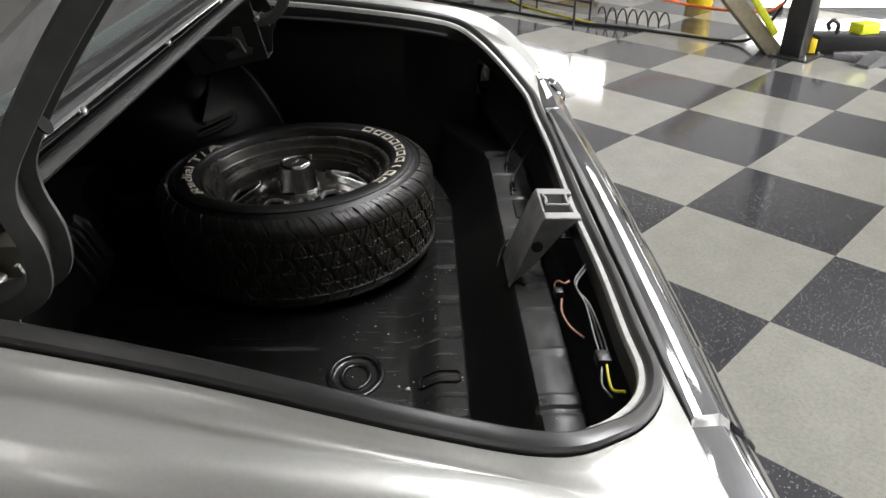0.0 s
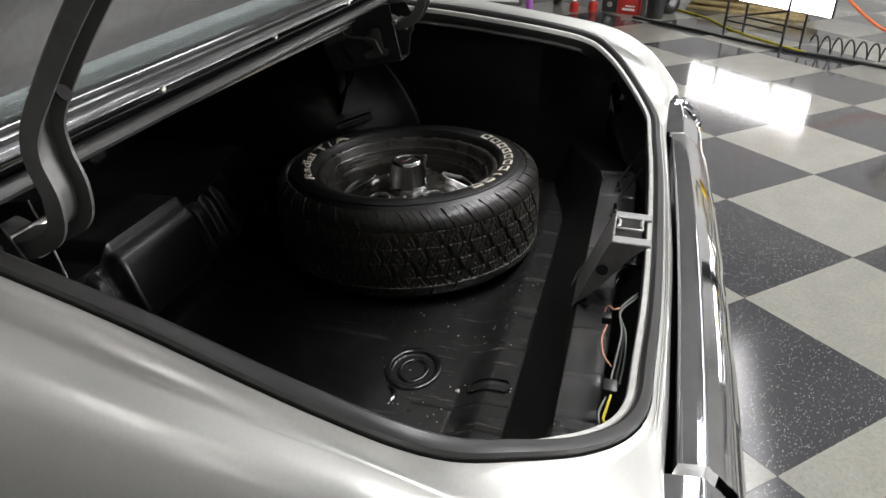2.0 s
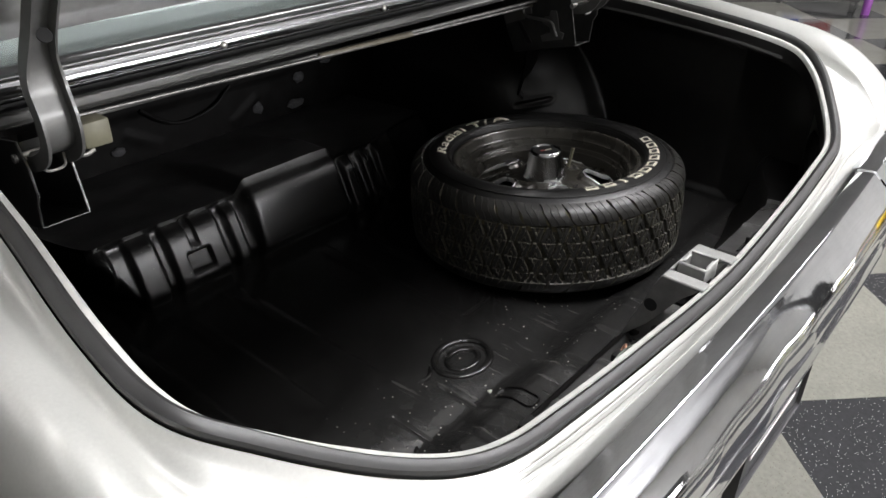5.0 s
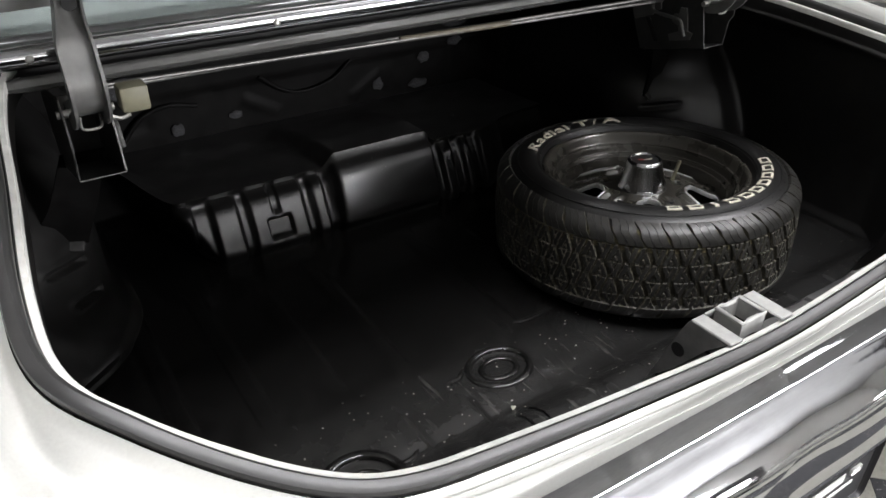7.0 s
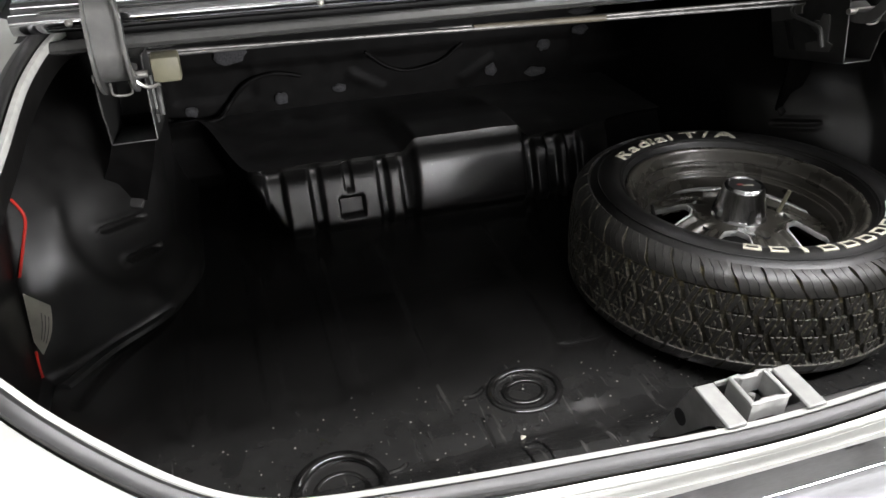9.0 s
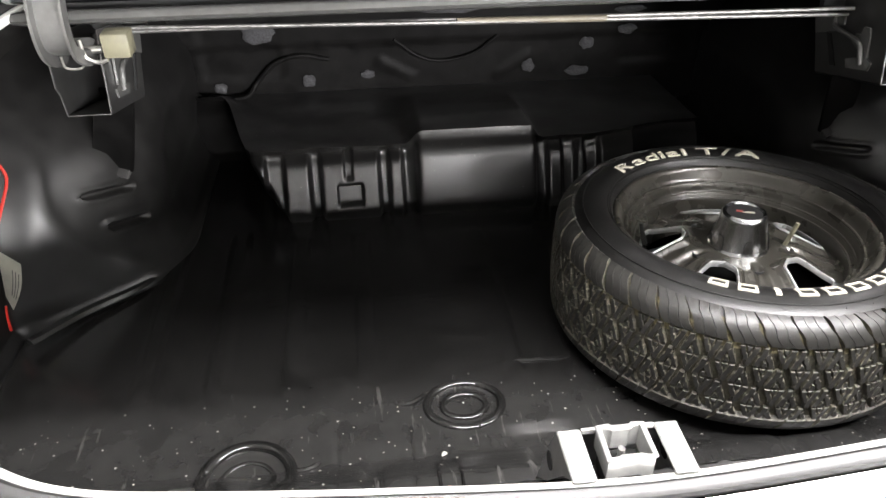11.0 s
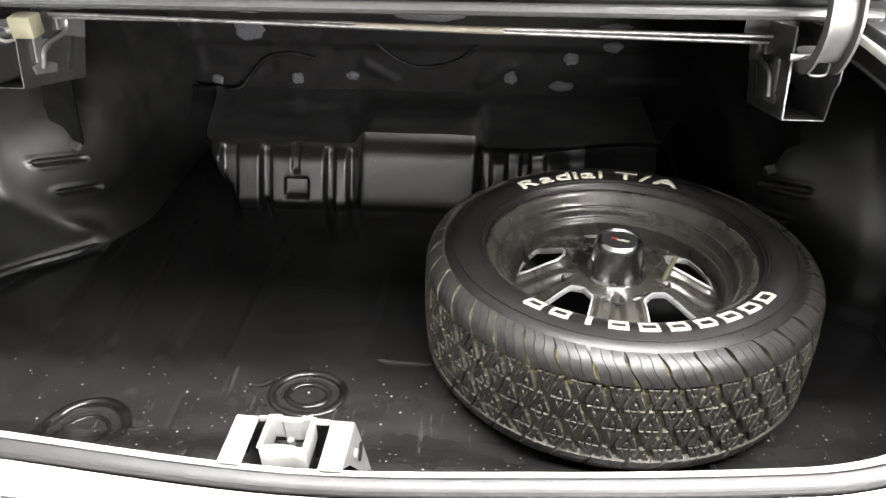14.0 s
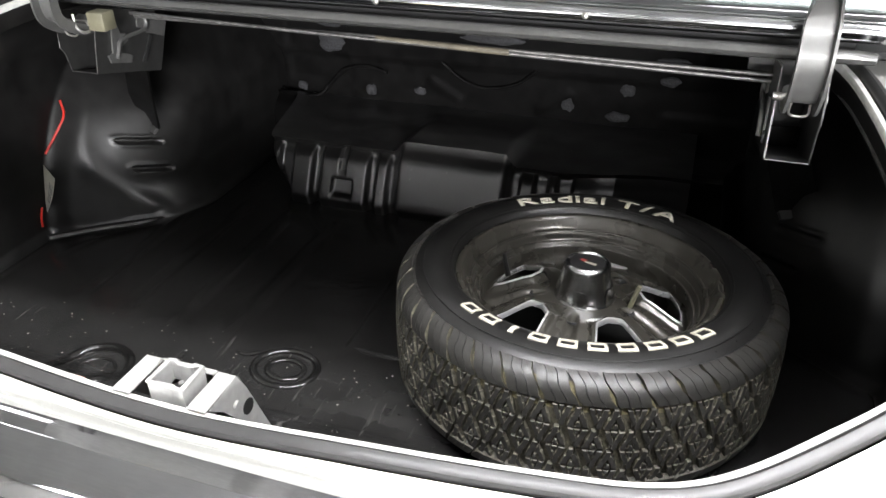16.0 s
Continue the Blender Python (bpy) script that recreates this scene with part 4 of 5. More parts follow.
# ---- hinges ----
for s in (-1, 1):
    hx = s * 0.673
    dz = 0.012 if s < 0 else -0.006
    arm = smooth_path([(hx, 0.655, 0.948 + dz), (hx, 0.625, 0.940 + dz), (hx, 0.588, 0.953 + dz), (hx, 0.564, 0.985), (hx, 0.560, 1.02), (hx, 0.571, 1.06), (hx, 0.568, 1.095), (hx, 0.542, 1.14), (hx, 0.501, 1.198), (hx, 0.440, 1.275)], 6)
    rings = []
    for i, p in enumerate(arm):
        d = (arm[min(i + 1, len(arm) - 1)] - arm[max(i - 1, 0)]).normalized()
        nrm = Vector((0, -d.z, d.y))
        k = i / (len(arm) - 1)
        hw = 0.0235 - 0.0075 * ss(0.55, 0.78, k)
        dp = 0.0125
        rings.append([p + Vector((a, 0, 0)) + nrm * -b for a, b in ((-hw, -dp), (-hw, dp * 0.7), (-hw * 0.75, dp), (hw * 0.75, dp), (hw, dp * 0.7), (hw, -dp), (hw * 0.82, -dp), (hw * 0.82, dp * 0.35), (-hw * 0.82, dp * 0.35), (-hw * 0.82, -dp))])
    hinge = part("hinge_arm", loft(rings, True, True), BRACKET_PAINT, car, "grey gooseneck hinge arm", angle=35)
    part("arm_hole", revolve([(0.0, 0.0), (0.009, 0.0), (0.009, 0.002), (0.0, 0.002)], 14), MATT_BLACK, hinge, at=pose(hx, 0.5345, 1.128, 57, 0, 0))
    # channel that carries the hinge
    a, b = s * 0.641, s * 0.706
    prof = [(0.611, 0.853 + dz), (0.626, 0.915 + dz), (0.644, 0.985), (0.850, 0.940), (0.838, 0.880 + dz), (0.800, 0.803 + dz)]
    outer = [(0.611, 0.853 + dz), (0.606, 0.90), (0.596, 0.915), (0.60, 0.95), (0.62, 0.985), (0.850, 0.940), (0.838, 0.880 + dz), (0.800, 0.803 + dz)]
    bracket = part("hinge_bracket", loft([[(x, y, z + dz + h) for y, z in ((0.611, 0.853), (0.66, 0.8405), (0.73, 0.8225), (0.800, 0.803))] for x, h in ((min(a, b), 0.0), (max(a, b), 0.0), (max(a, b), -0.003), (min(a, b), -0.003))], False), SHEET_PAINT, car, "grey sheet-metal hinge bracket", smooth=False)
    for x0, pr in ((a, prof), (b, outer)):
        part("side_plate", loft([[(x0 + dx, y, z) for y, z in pr] for dx in (0.0015, -0.0015)], True, True), SHEET_PAINT, bracket, smooth=False)
        part("worn_edge", tube([(x0, y - 0.0006, z) for y, z in pr[:-3]], 0.0009, 6), ROD_STEEL, bracket)
    part("back_plate", boxes((min(a, b) + 0.002, max(a, b) - 0.002, 0.800, 0.803, 0.805 + dz, 0.93)), SHEET_PAINT, bracket, smooth=False)
    part("worn_edge", tube([(a, 0.6105, 0.8515 + dz), (b, 0.6105, 0.8515 + dz)], 0.0009, 6), ROD_STEEL, bracket)
    part("pivot_pin", tube([(s * 0.635, 0.630, 0.948 + dz), (s * 0.712, 0.630, 0.948 + dz)], 0.006, 10), STEEL, bracket)
    part("wire_loop", tube(smooth_path([(hx - 0.013, 0.60, 0.950 + dz), (hx - 0.013, 0.604, 0.932 + dz), (hx, 0.605, 0.928 + dz), (hx + 0.013, 0.604, 0.932 + dz), (hx + 0.013, 0.60, 0.950 + dz)], 4), 0.002, 6), STEEL, bracket)
    # slotted adjuster and the bent rod end on the inner side
    ia = s * 0.6365
    def flat(pts, t=0.0018):
        return loft([[(ia + d, y, z + dz) for y, z in pts] for d in (t, -t)], True, True)
    part("adjuster", flat([(0.668, 0.915), (0.674, 0.930), (0.690, 0.928), (0.694, 0.912), (0.707, 0.910), (0.712, 0.893), (0.690, 0.886), (0.686, 0.874), (0.700, 0.868), (0.716, 0.860), (0.708, 0.846), (0.650, 0.862), (0.646, 0.878), (0.660, 0.880)]), BRACKET_PAINT, bracket, "notched grey adjuster plate", smooth=False)
    part("rod_tab", flat([(0.752, 0.932), (0.748, 0.912), (0.766, 0.905), (0.772, 0.893), (0.786, 0.889), (0.806, 0.880), (0.826, 0.872), (0.842, 0.902)]), BRACKET_PAINT, bracket, "grey tab that holds the rod", smooth=False)
    part("slot", flat([(0.780, 0.886), (0.792, 0.884), (0.756, 0.834), (0.742, 0.837)], 0.0012), MATT_BLACK, bracket, smooth=False)
    part("hook", tube(smooth_path([(s * 0.632, 0.775, 0.925 + dz), (s * 0.631, 0.765, 0.905 + dz), (s * 0.631, 0.72, 0.903 + dz), (s * 0.630, 0.684, 0.900 + dz), (s * 0.630, 0.672, 0.882 + dz), (s * 0.630, 0.664, 0.868 + dz)], 4), 0.0044, 8), BRACKET_PAINT, bracket)
part("torsion_rod", tube([(-0.64, 0.740, 0.956), (-0.08, 0.758, 0.937), (0.19, 0.760, 0.931), (0.64, 0.752, 0.925)], 0.0038, 10), ROD_STEEL, car, "steel torsion rod")
part("torsion_rod", tube([(-0.64, 0.752, 0.946), (-0.08, 0.766, 0.940), (0.187, 0.764, 0.936), (0.64, 0.740, 0.939)], 0.0038, 10), ROD_STEEL, car, "steel torsion rod")
part("rod_sleeve", tube([(-0.08, 0.761, 0.938), (0.187, 0.761, 0.933)], 0.0062, 10), SLEEVE, car, "tan sleeve round the torsion rods")
part("plastic_block", boxes((-0.628, -0.588, 0.604, 0.64, 0.953, 0.990), bevel=0.004), FOAM, car, "cream plastic block at the hinge")
part("clip", tube(smooth_path([(-0.655, 0.600, 0.985), (-0.650, 0.596, 0.962), (-0.635, 0.596, 0.952), (-0.620, 0.597, 0.955)], 4), 0.003, 6), STEEL, car)

# ---- striker bracket ----
SB = -0.010
bm = bmesh.new()
box(bm, SB - 0.065, SB - 0.040, -0.066, 0.0, 0.744, 0.749, bevel=0.0015, seg=1)
box(bm, SB + 0.040, SB + 0.065, -0.066, 0.0, 0.744, 0.749, bevel=0.0015, seg=1)
box(bm, SB - 0.039, SB + 0.039, -0.004, 0.0, 0.744, 0.749)
gus = bmesh.new()
grid_faces(gus, [[(SB - 0.065, y, z), (SB + 0.065, y, z)] for y, z in ((0.0, 0.747), (0.004, 0.742), (0.050, 0.615), (0.056, 0.600))])
# left side joins the shade-painted gusset, right side stays pale
for sx in (-0.065, 0.065):
    grid_faces(gus if sx < 0 else bm, [[(SB + sx, -0.060, 0.744), (SB + sx, -0.035, 0.720), (SB + sx, 0.012, 0.652)], [(SB + sx, 0.0, 0.746), (SB + sx, 0.013, 0.720), (SB + sx, 0.052, 0.610)]])
striker = part("striker_bracket", bm, STRIKER_PAINT, car, "grey painted latch striker bracket", angle=30)
part("gusset", gus, STRIKER_DARK, striker, "folded grey gusset, its shade in the paint", angle=30)
for sx in (-0.0655, 0.0655):
    part("hole", revolve([(0.0, 0.0), (0.011, 0.0), (0.011, 0.0012), (0.0, 0.0012)], 16), MATT_BLACK, striker, at=pose(SB + sx - (0.0006 if sx < 0 else 0.0006), 0.010, 0.690, 0, 90, 0))
    if sx > 0:
        part("rivet", revolve([(0.006, 0.0), (0.005, 0.003), (0.0, 0.004)], 10), STRIKER_PAINT, striker, at=pose(SB + sx, -0.012, 0.712, 0, 90 if sx > 0 else -90, 0))
# black block between the tabs: the recess's shade is in its colour
part("recess", boxes((SB - 0.039, SB + 0.039, -0.06, -0.006, 0.690, 0.695)), MATT_BLACK, striker)
bm = bmesh.new()
frame_line = [(-0.0245, -0.050), (-0.013, -0.050), (-0.011, -0.0485), (0.011, -0.0485), (0.013, -0.050), (0.0245, -0.050), (0.0245, -0.006), (0.013, -0.006), (0.010, -0.009), (-0.010, -0.009), (-0.013, -0.006), (-0.0245, -0.006)]


def frame_ring(fx, fy, z):
    return [(SB + x * fx, -0.028 + (y + 0.028) * fy, z) for x, y in frame_line]


grid_faces(bm, [frame_ring(1, 1, 0.727), frame_ring(1, 1, 0.7535), frame_ring(0.985, 0.985, 0.7555), frame_ring(0.95, 0.955, 0.7565), frame_ring(0.90, 0.92, 0.7560), frame_ring(0.885, 0.905, 0.7545)], False, True)
liner = bmesh.new()
grid_faces(liner, [frame_ring(0.885, 0.905, 0.7545), frame_ring(0.87, 0.89, 0.750), frame_ring(0.86, 0.88, 0.727)], False, True)
part("striker_box", bm, STRIKER_PAINT, striker, "open grey striker frame", angle=50)
part("frame_lip", tube([Vector(p) for p in frame_ring(0.97, 0.97, 0.7555)], 0.0032, 8, closed=True), STRIKER_PAINT, striker, "thick rounded lip of the striker frame", angle=60)
part("frame_liner", liner, STRIKER_PAINT, striker)
# black block inside the frame paints the shade there
part("well", boxes((SB - 0.021, SB + 0.021, -0.046, -0.010, 0.704, 0.722)), MATT_BLACK, striker)
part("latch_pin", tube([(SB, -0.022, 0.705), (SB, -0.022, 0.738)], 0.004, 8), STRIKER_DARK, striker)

# ---- wiring by the rear panel ----
part("wire", tube(smooth_path([(-0.185, -0.030, 0.684), (-0.205, -0.018, 0.692), (-0.189, -0.010, 0.687), (-0.190, -0.005, 0.677), (-0.207, -0.009, 0.675)], 5), 0.0017, 6), WIRE_ORANGE, car)
part("wire_joint", boxes((-0.218, -0.198, -0.017, -0.001, 0.668, 0.682), bevel=0.003), WIRE_BLACK, car)
part("wire", tube(smooth_path([(-0.230, -0.011, 0.677), (-0.260, -0.006, 0.673), (-0.295, -0.008, 0.676), (-0.325, -0.013, 0.681), (-0.350, -0.024, 0.684)], 5), 0.0017, 6), WIRE_ORANGE, car)
for d in (0.0, 0.006, -0.006):
    part("wire", tube(smooth_path([(-0.20 + d, -0.052, 0.722), (-0.24 + d, -0.028, 0.712), (-0.30, -0.036 + d * 0.5, 0.712), (-0.38, -0.034 + d, 0.716), (-0.44, -0.030 + d, 0.722)], 5), 0.0015, 6), WIRE_GREEN if d else WIRE_BLACK, car)
part("connector", boxes((-0.472, -0.446, -0.034, -0.014, 0.718, 0.734), bevel=0.003), WIRE_BLACK, car, "black wiring connector")
part("wire", tube(smooth_path([(-0.474, -0.026, 0.728), (-0.505, -0.022, 0.728), (-0.535, -0.020, 0.735), (-0.550, -0.030, 0.745)], 5), 0.0019, 6), WIRE_YELLOW, car)
part("wire", tube(smooth_path([(-0.474, -0.020, 0.724), (-0.505, -0.014, 0.720), (-0.540, -0.018, 0.728)], 5), 0.0016, 6), WIRE_GREEN, car)
for x in (0.345, 0.475):
    part("wire_clip", boxes((x - 0.012, x + 0.022, -0.004, 0.010, 0.612, 0.624), (x - 0.006, x + 0.003, 0.000, 0.008, 0.622, 0.640), bevel=0.003), WIRE_BLACK, car, "black plastic wire clip")
    part("wire", tube(smooth_path([(x - 0.03, 0.010, 0.617), (x, 0.006, 0.626), (x + 0.03, 0.000, 0.636), (x + 0.06, -0.02, 0.66), (x + 0.07, -0.045, 0.70)], 5), 0.003, 6), WIRE_BLACK, car)
part("wire", tube(smooth_path([(0.10, 0.040, 0.611), (0.075, 0.058, 0.592), (0.03, 0.068, 0.566), (-0.02, 0.064, 0.575), (-0.055, 0.050, 0.606), (-0.085, 0.028, 0.616)], 6), 0.003, 6), WIRE_BLACK, car)
def on_side(y, z, off=0.006):
    return Vector((-(house_x(y, z) - off), y, z))


part("wire", tube(smooth_path([on_side(0.735, 0.735), on_side(0.72, 0.705), on_side(0.69, 0.668), on_side(0.655, 0.63)], 5), 0.0028, 6), WIRE_RED, car)
part("wire", tube(smooth_path([on_side(0.60, 0.515), on_side(0.59, 0.495), on_side(0.585, 0.47)], 5), 0.0025, 6), WIRE_RED, car)
def tag_point(u, v):
    """A curled tag that hangs by its upper edge."""
    a = Vector((-0.905, 0.640, 0.608)).lerp(Vector((-0.868, 0.627, 0.584)), u)
    b = Vector((-0.909, 0.618, 0.523)).lerp(Vector((-0.898, 0.604, 0.502)), u)
    p = a.lerp(b, v)
    return p + Vector((0.008, -0.004, 0)) * (math.sin(math.pi * v) * u)


tag_rows = [[tag_point(u / 6, v / 6) for u in range(7)] for v in range(7)]
tag = part("paper_tag", solid(loft(tag_rows), 0.0008), PAPER, car, "cream paper tag with small grey print")
for k in range(3):
    part("print", tube([tag_point(0.55 + 0.14 * k, v) + Vector((0.0015, -0.0015, 0)) for v in (0.25, 0.4, 0.55, 0.7, 0.8)], 0.0009, 4), INK, tag)

# ---- spare wheel ----
spare = thing("spare_wheel", "grey spoked spare wheel with white-lettered tyre", "spare wheel", pose(0.3965, 0.508, 0.446, -3.3, 0, 0))
TYRE = [(0.2220, 0.178), (0.2235, 0.196), (0.2270, 0.2065), (0.237, 0.2165), (0.255, 0.2215), (0.275, 0.218), (0.291, 0.209), (0.303, 0.197), (0.312, 0.183), (0.3165, 0.165), (0.318, 0.13), (0.3185, 0.11),
        (0.318, 0.08), (0.3165, 0.045), (0.312, 0.024), (0.300, 0.006), (0.275, -0.008), (0.25, -0.012), (0.21, 0.0), (0.195, 0.03)]
tyre = part("tyre", revolve(TYRE, 120), RUBBER, spare, angle=60)
part("groove_band", revolve([(0.3052, 0.1975), (0.3140, 0.1845), (0.3185, 0.172), (0.3195, 0.158)], 120), TREAD_DUST, tyre, "tan dust in the shoulder grooves")
part("groove_band", revolve([(0.3195, 0.158), (0.3198, 0.11), (0.3185, 0.05), (0.3172, 0.026), (0.3140, 0.023)], 120), GROOVE, tyre, "dark tread grooves")


def tread_radius(z):
    return 0.3275 - 0.007 * ((z - 0.104) / 0.080) ** 4 - 0.0015 * ((z - 0.104) / 0.080) ** 2


def tread_block(bm, poly, depth=0.0068):
    """poly: (angle, z) corners of one tread block; its walls and worn edges are dusty."""
    c = (sum(p[0] for p in poly) / len(poly), sum(p[1] for p in poly) / len(poly))
    rings = []
    for k, (drop, shrink) in enumerate(((depth, 0.0), (0.0012, 0.0003), (0.0, 0.0013))):
        ring = []
        for a, z in poly:
            da, dz = (a - c[0]) * 0.33, z - c[1]
            f = max(0.55, 1 - shrink / max(1e-5, math.hypot(da, dz)))
            r = tread_radius(c[1] + dz * f) - drop
            aa = c[0] + (a - c[0]) * f
            ring.append(bm.verts.new((r * math.cos(aa), r * math.sin(aa), c[1] + dz * f)))
        rings.append(ring)
    bm.faces.new(rings[2])
    n = len(poly)
    for k in range(n):
        for u in (0, 1):
            (a1, z1_), (a2, z2_) = poly[k], poly[(k + 1) % n]
            rise = (a1 - a2) * 0.33 / max(1e-5, math.hypot((a2 - a1) * 0.33, z2_ - z1_))
            bm.faces.new((rings[u][k], rings[u][(k + 1) % n], rings[u + 1][(k + 1) % n], rings[u + 1][k])).material_index = 1 if rise > -0.4 else 0


NB = 40
DA = 2 * math.pi / NB
bm = bmesh.new()
ROWS_Z = [0.028, 0.0635, 0.099, 0.1345, 0.170]
GAP = 0.0032
# outlines within one pitch and row: two legs and a tongue, then the same turned over
LEGS = (((0.00, 0.0), (0.17, 0.0), (0.235, 0.34), (0.27, 0.36), (0.36, 0.80), (0.36, 1.0), (0.22, 1.0), (0.14, 0.56), (0.10, 0.52)),
        ((0.405, 1.0), (0.405, 0.80), (0.47, 0.50), (0.50, 0.48), (0.59, 0.0), (0.44, 0.0), (0.385, 0.30), (0.33, 0.34), (0.29, 0.66), (0.385, 0.76)),
        ((0.215, 0.0), (0.40, 0.0), (0.35, 0.26), (0.275, 0.28)))
for row in range(4):
    z0, z1 = ROWS_Z[row] + GAP / 2, ROWS_Z[row + 1] - GAP / 2
    for k in range(NB):
        a0 = (k - 0.46 * row) * DA
        jog = 0.012 * math.sin(k * 2.3 + row)
        for turned in (0, 1):
            for n, leg in enumerate(LEGS):
                pts = [(u + jog * (1 - v), v) for u, v in leg]
                if turned:
                    pts = [(1.12 - u * 0.92, 1.0 - v) for u, v in pts]
                if n == 1:
                    pts.reverse()
                tread_block(bm, [(a0 + u * DA, z0 + v * (z1 - z0)) for u, v in pts], 0.0068 if n < 2 else 0.0066)
tread = part("tread", bm, TREAD_RUBBER, tyre, smooth=False)
tread.data.materials.append(TREAD_EDGE)
# shoulder lugs that run over the tyre's edge: three ribs each, the lower rim of a lug dusty
NLUG = 40
SHOULDER_TOP = [(0.3250, 0.1735), (0.3246, 0.1785), (0.3236, 0.1837), (0.3219, 0.1888), (0.3192, 0.1938), (0.3155, 0.1984), (0.3112, 0.2024), (0.3066, 0.2058), (0.3020, 0.2086), (0.2975, 0.2110)]
def lug_mesh(flip, wave):
    """One shoulder lug of three ribs on a common foot."""
    bm = bmesh.new()
    pitch = 2 * math.pi / NLUG
    for rib in range(3):
        a0 = pitch * (0.0, 0.305, 0.61)[rib]
        w = pitch * 0.288
        top, low = [], []
        for j, (r, z) in enumerate(SHOULDER_TOP):
            shift = -0.0089 * j + 0.005 * math.sin(j * 1.05 + wave)
            ends = [a0 + shift, a0 + shift + w]
            rr, zd = r - 0.007, z - 0.006
            if flip:
                z, zd = 0.209 - z, 0.209 - zd
            top.append([bm.verts.new((r * math.cos(a), r * math.sin(a), z)) for a in ends])
            low.append([bm.verts.new((rr * math.cos(a), rr * math.sin(a), zd)) for a in (ends[0] - 0.0085 * pitch, ends[1] + 0.0085 * pitch)])
        for g in range(len(top) - 1):
            bm.faces.new((top[g][0], top[g][1], top[g + 1][1], top[g + 1][0]))
            bm.faces.new((top[g][0], top[g + 1][0], low[g + 1][0], low[g][0])).material_index = 1 if rib == 0 else 0
            bm.faces.new((top[g][1], low[g][1], low[g + 1][1], top[g + 1][1])).material_index = 1 if rib == 2 else 0
        bm.faces.new((top[0][0], top[0][1], low[0][1], low[0][0])).material_index = 1
        bm.faces.new((top[-1][0], top[-1][1], low[-1][1], low[-1][0]))
    bmesh.ops.remove_doubles(bm, verts=bm.verts[:], dist=0.0004)
    bmesh.ops.recalc_face_normals(bm, faces=bm.faces[:])
    me = finish("shoulder_lug", bm, TREAD_RUBBER, True, 50)
    me.materials.append(TREAD_EDGE)
    return me


for flip in (0, 1):
    lugs = [lug_mesh(flip, 2.1 * q) for q in range(3)]
    for k in range(NLUG):
        lug = new("shoulder_lug", lugs[k * 7 % 3])
        lug.parent = tyre
        lug.matrix_basis = pose(0, 0, 0, 0, 0, 360 / NLUG * k)
# fine moulding rings on the side wall
for r, z in ((0.2310, 0.2110), (0.2350, 0.2150), (0.279, 0.2168)):
    bm = bmesh.new()
    tube([(r * math.cos(2 * math.pi * k / 96), r * math.sin(2 * math.pi * k / 96), z) for k in range(96)], 0.0012, 5, bm=bm, closed=True)
    part("moulding_ring", bm, RUBBER, tyre)
bm = bmesh.new()
for k in range(40):
    a = 2 * math.pi * k / 40 + 0.05
    bmesh.ops.create_icosphere(bm, subdivisions=1, radius=0.0011, matrix=Matrix.Translation((0.286 * math.cos(a), 0.286 * math.sin(a), 0.2135)))
tagged(part("rubber_pips", bm, RUBBER, tyre), kind="stuff")


def wall_z(r):
    """Height of the tyre's upper side wall at the radius r."""
    for (r0, z0), (r1, z1) in zip(TYRE[1:8], TYRE[2:9]):
        if r0 <= r <= r1:
            return z0 + (z1 - z0) * (r - r0) / (r1 - r0)
    return 0.2


def glyph(text):
    cu = bpy.data.curves.new("glyph", "FONT")
    cu.body, cu.size, cu.extrude, cu.resolution_u, cu.offset = text, 1.0, 0.0, 3, 0.012
    ob = new("glyph", cu)
    dg = bpy.context.evaluated_depsgraph_get()
    me = bpy.data.meshes.new_from_object(ob.evaluated_get(dg))
    bpy.data.objects.remove(ob)
    return me


def arc_letters(word, a_start, a_end, r_in, height):
    """Letters set round the wheel, clockwise, tops outward."""
    meshes = [(c, glyph(c)) for c in word]
    width = []
    for c, me in meshes:
        xs = [v.co.x for v in me.vertices]
        width.append((min(xs), max(xs)) if xs else (0, 0.16))
    gapw = 0.10
    total = sum(b - a for a, b in width) + gapw * (len(word) - 1)
    run, span = 0.0, a_start - a_end
    for (c, me), (lo, hi) in zip(meshes, width):
        if me.vertices:
            bm = bmesh.new()
            bm.from_mesh(me)
            bmesh.ops.subdivide_edges(bm, edges=[e for e in bm.edges if e.calc_length() > 0.25], cuts=2)
            tops = []
            for v in bm.verts:
                a = a_start - span * (run + v.co.x - lo) / total
                r = r_in + height * v.co.y / 0.73
                v.co = Vector((r * math.cos(a), r * math.sin(a), wall_z(r) + 0.0022))
            ex = bmesh.ops.extrude_face_region(bm, geom=bm.faces[:])
            for g in ex["geom"]:
                if isinstance(g, bmesh.types.BMVert):
                    g.co.z -= 0.003
            part("letter", bm, LETTER, tyre, smooth=False)
        run += hi - lo + gapw


arc_letters("Radial T/A", radians(132), radians(58), 0.2385, 0.0225)
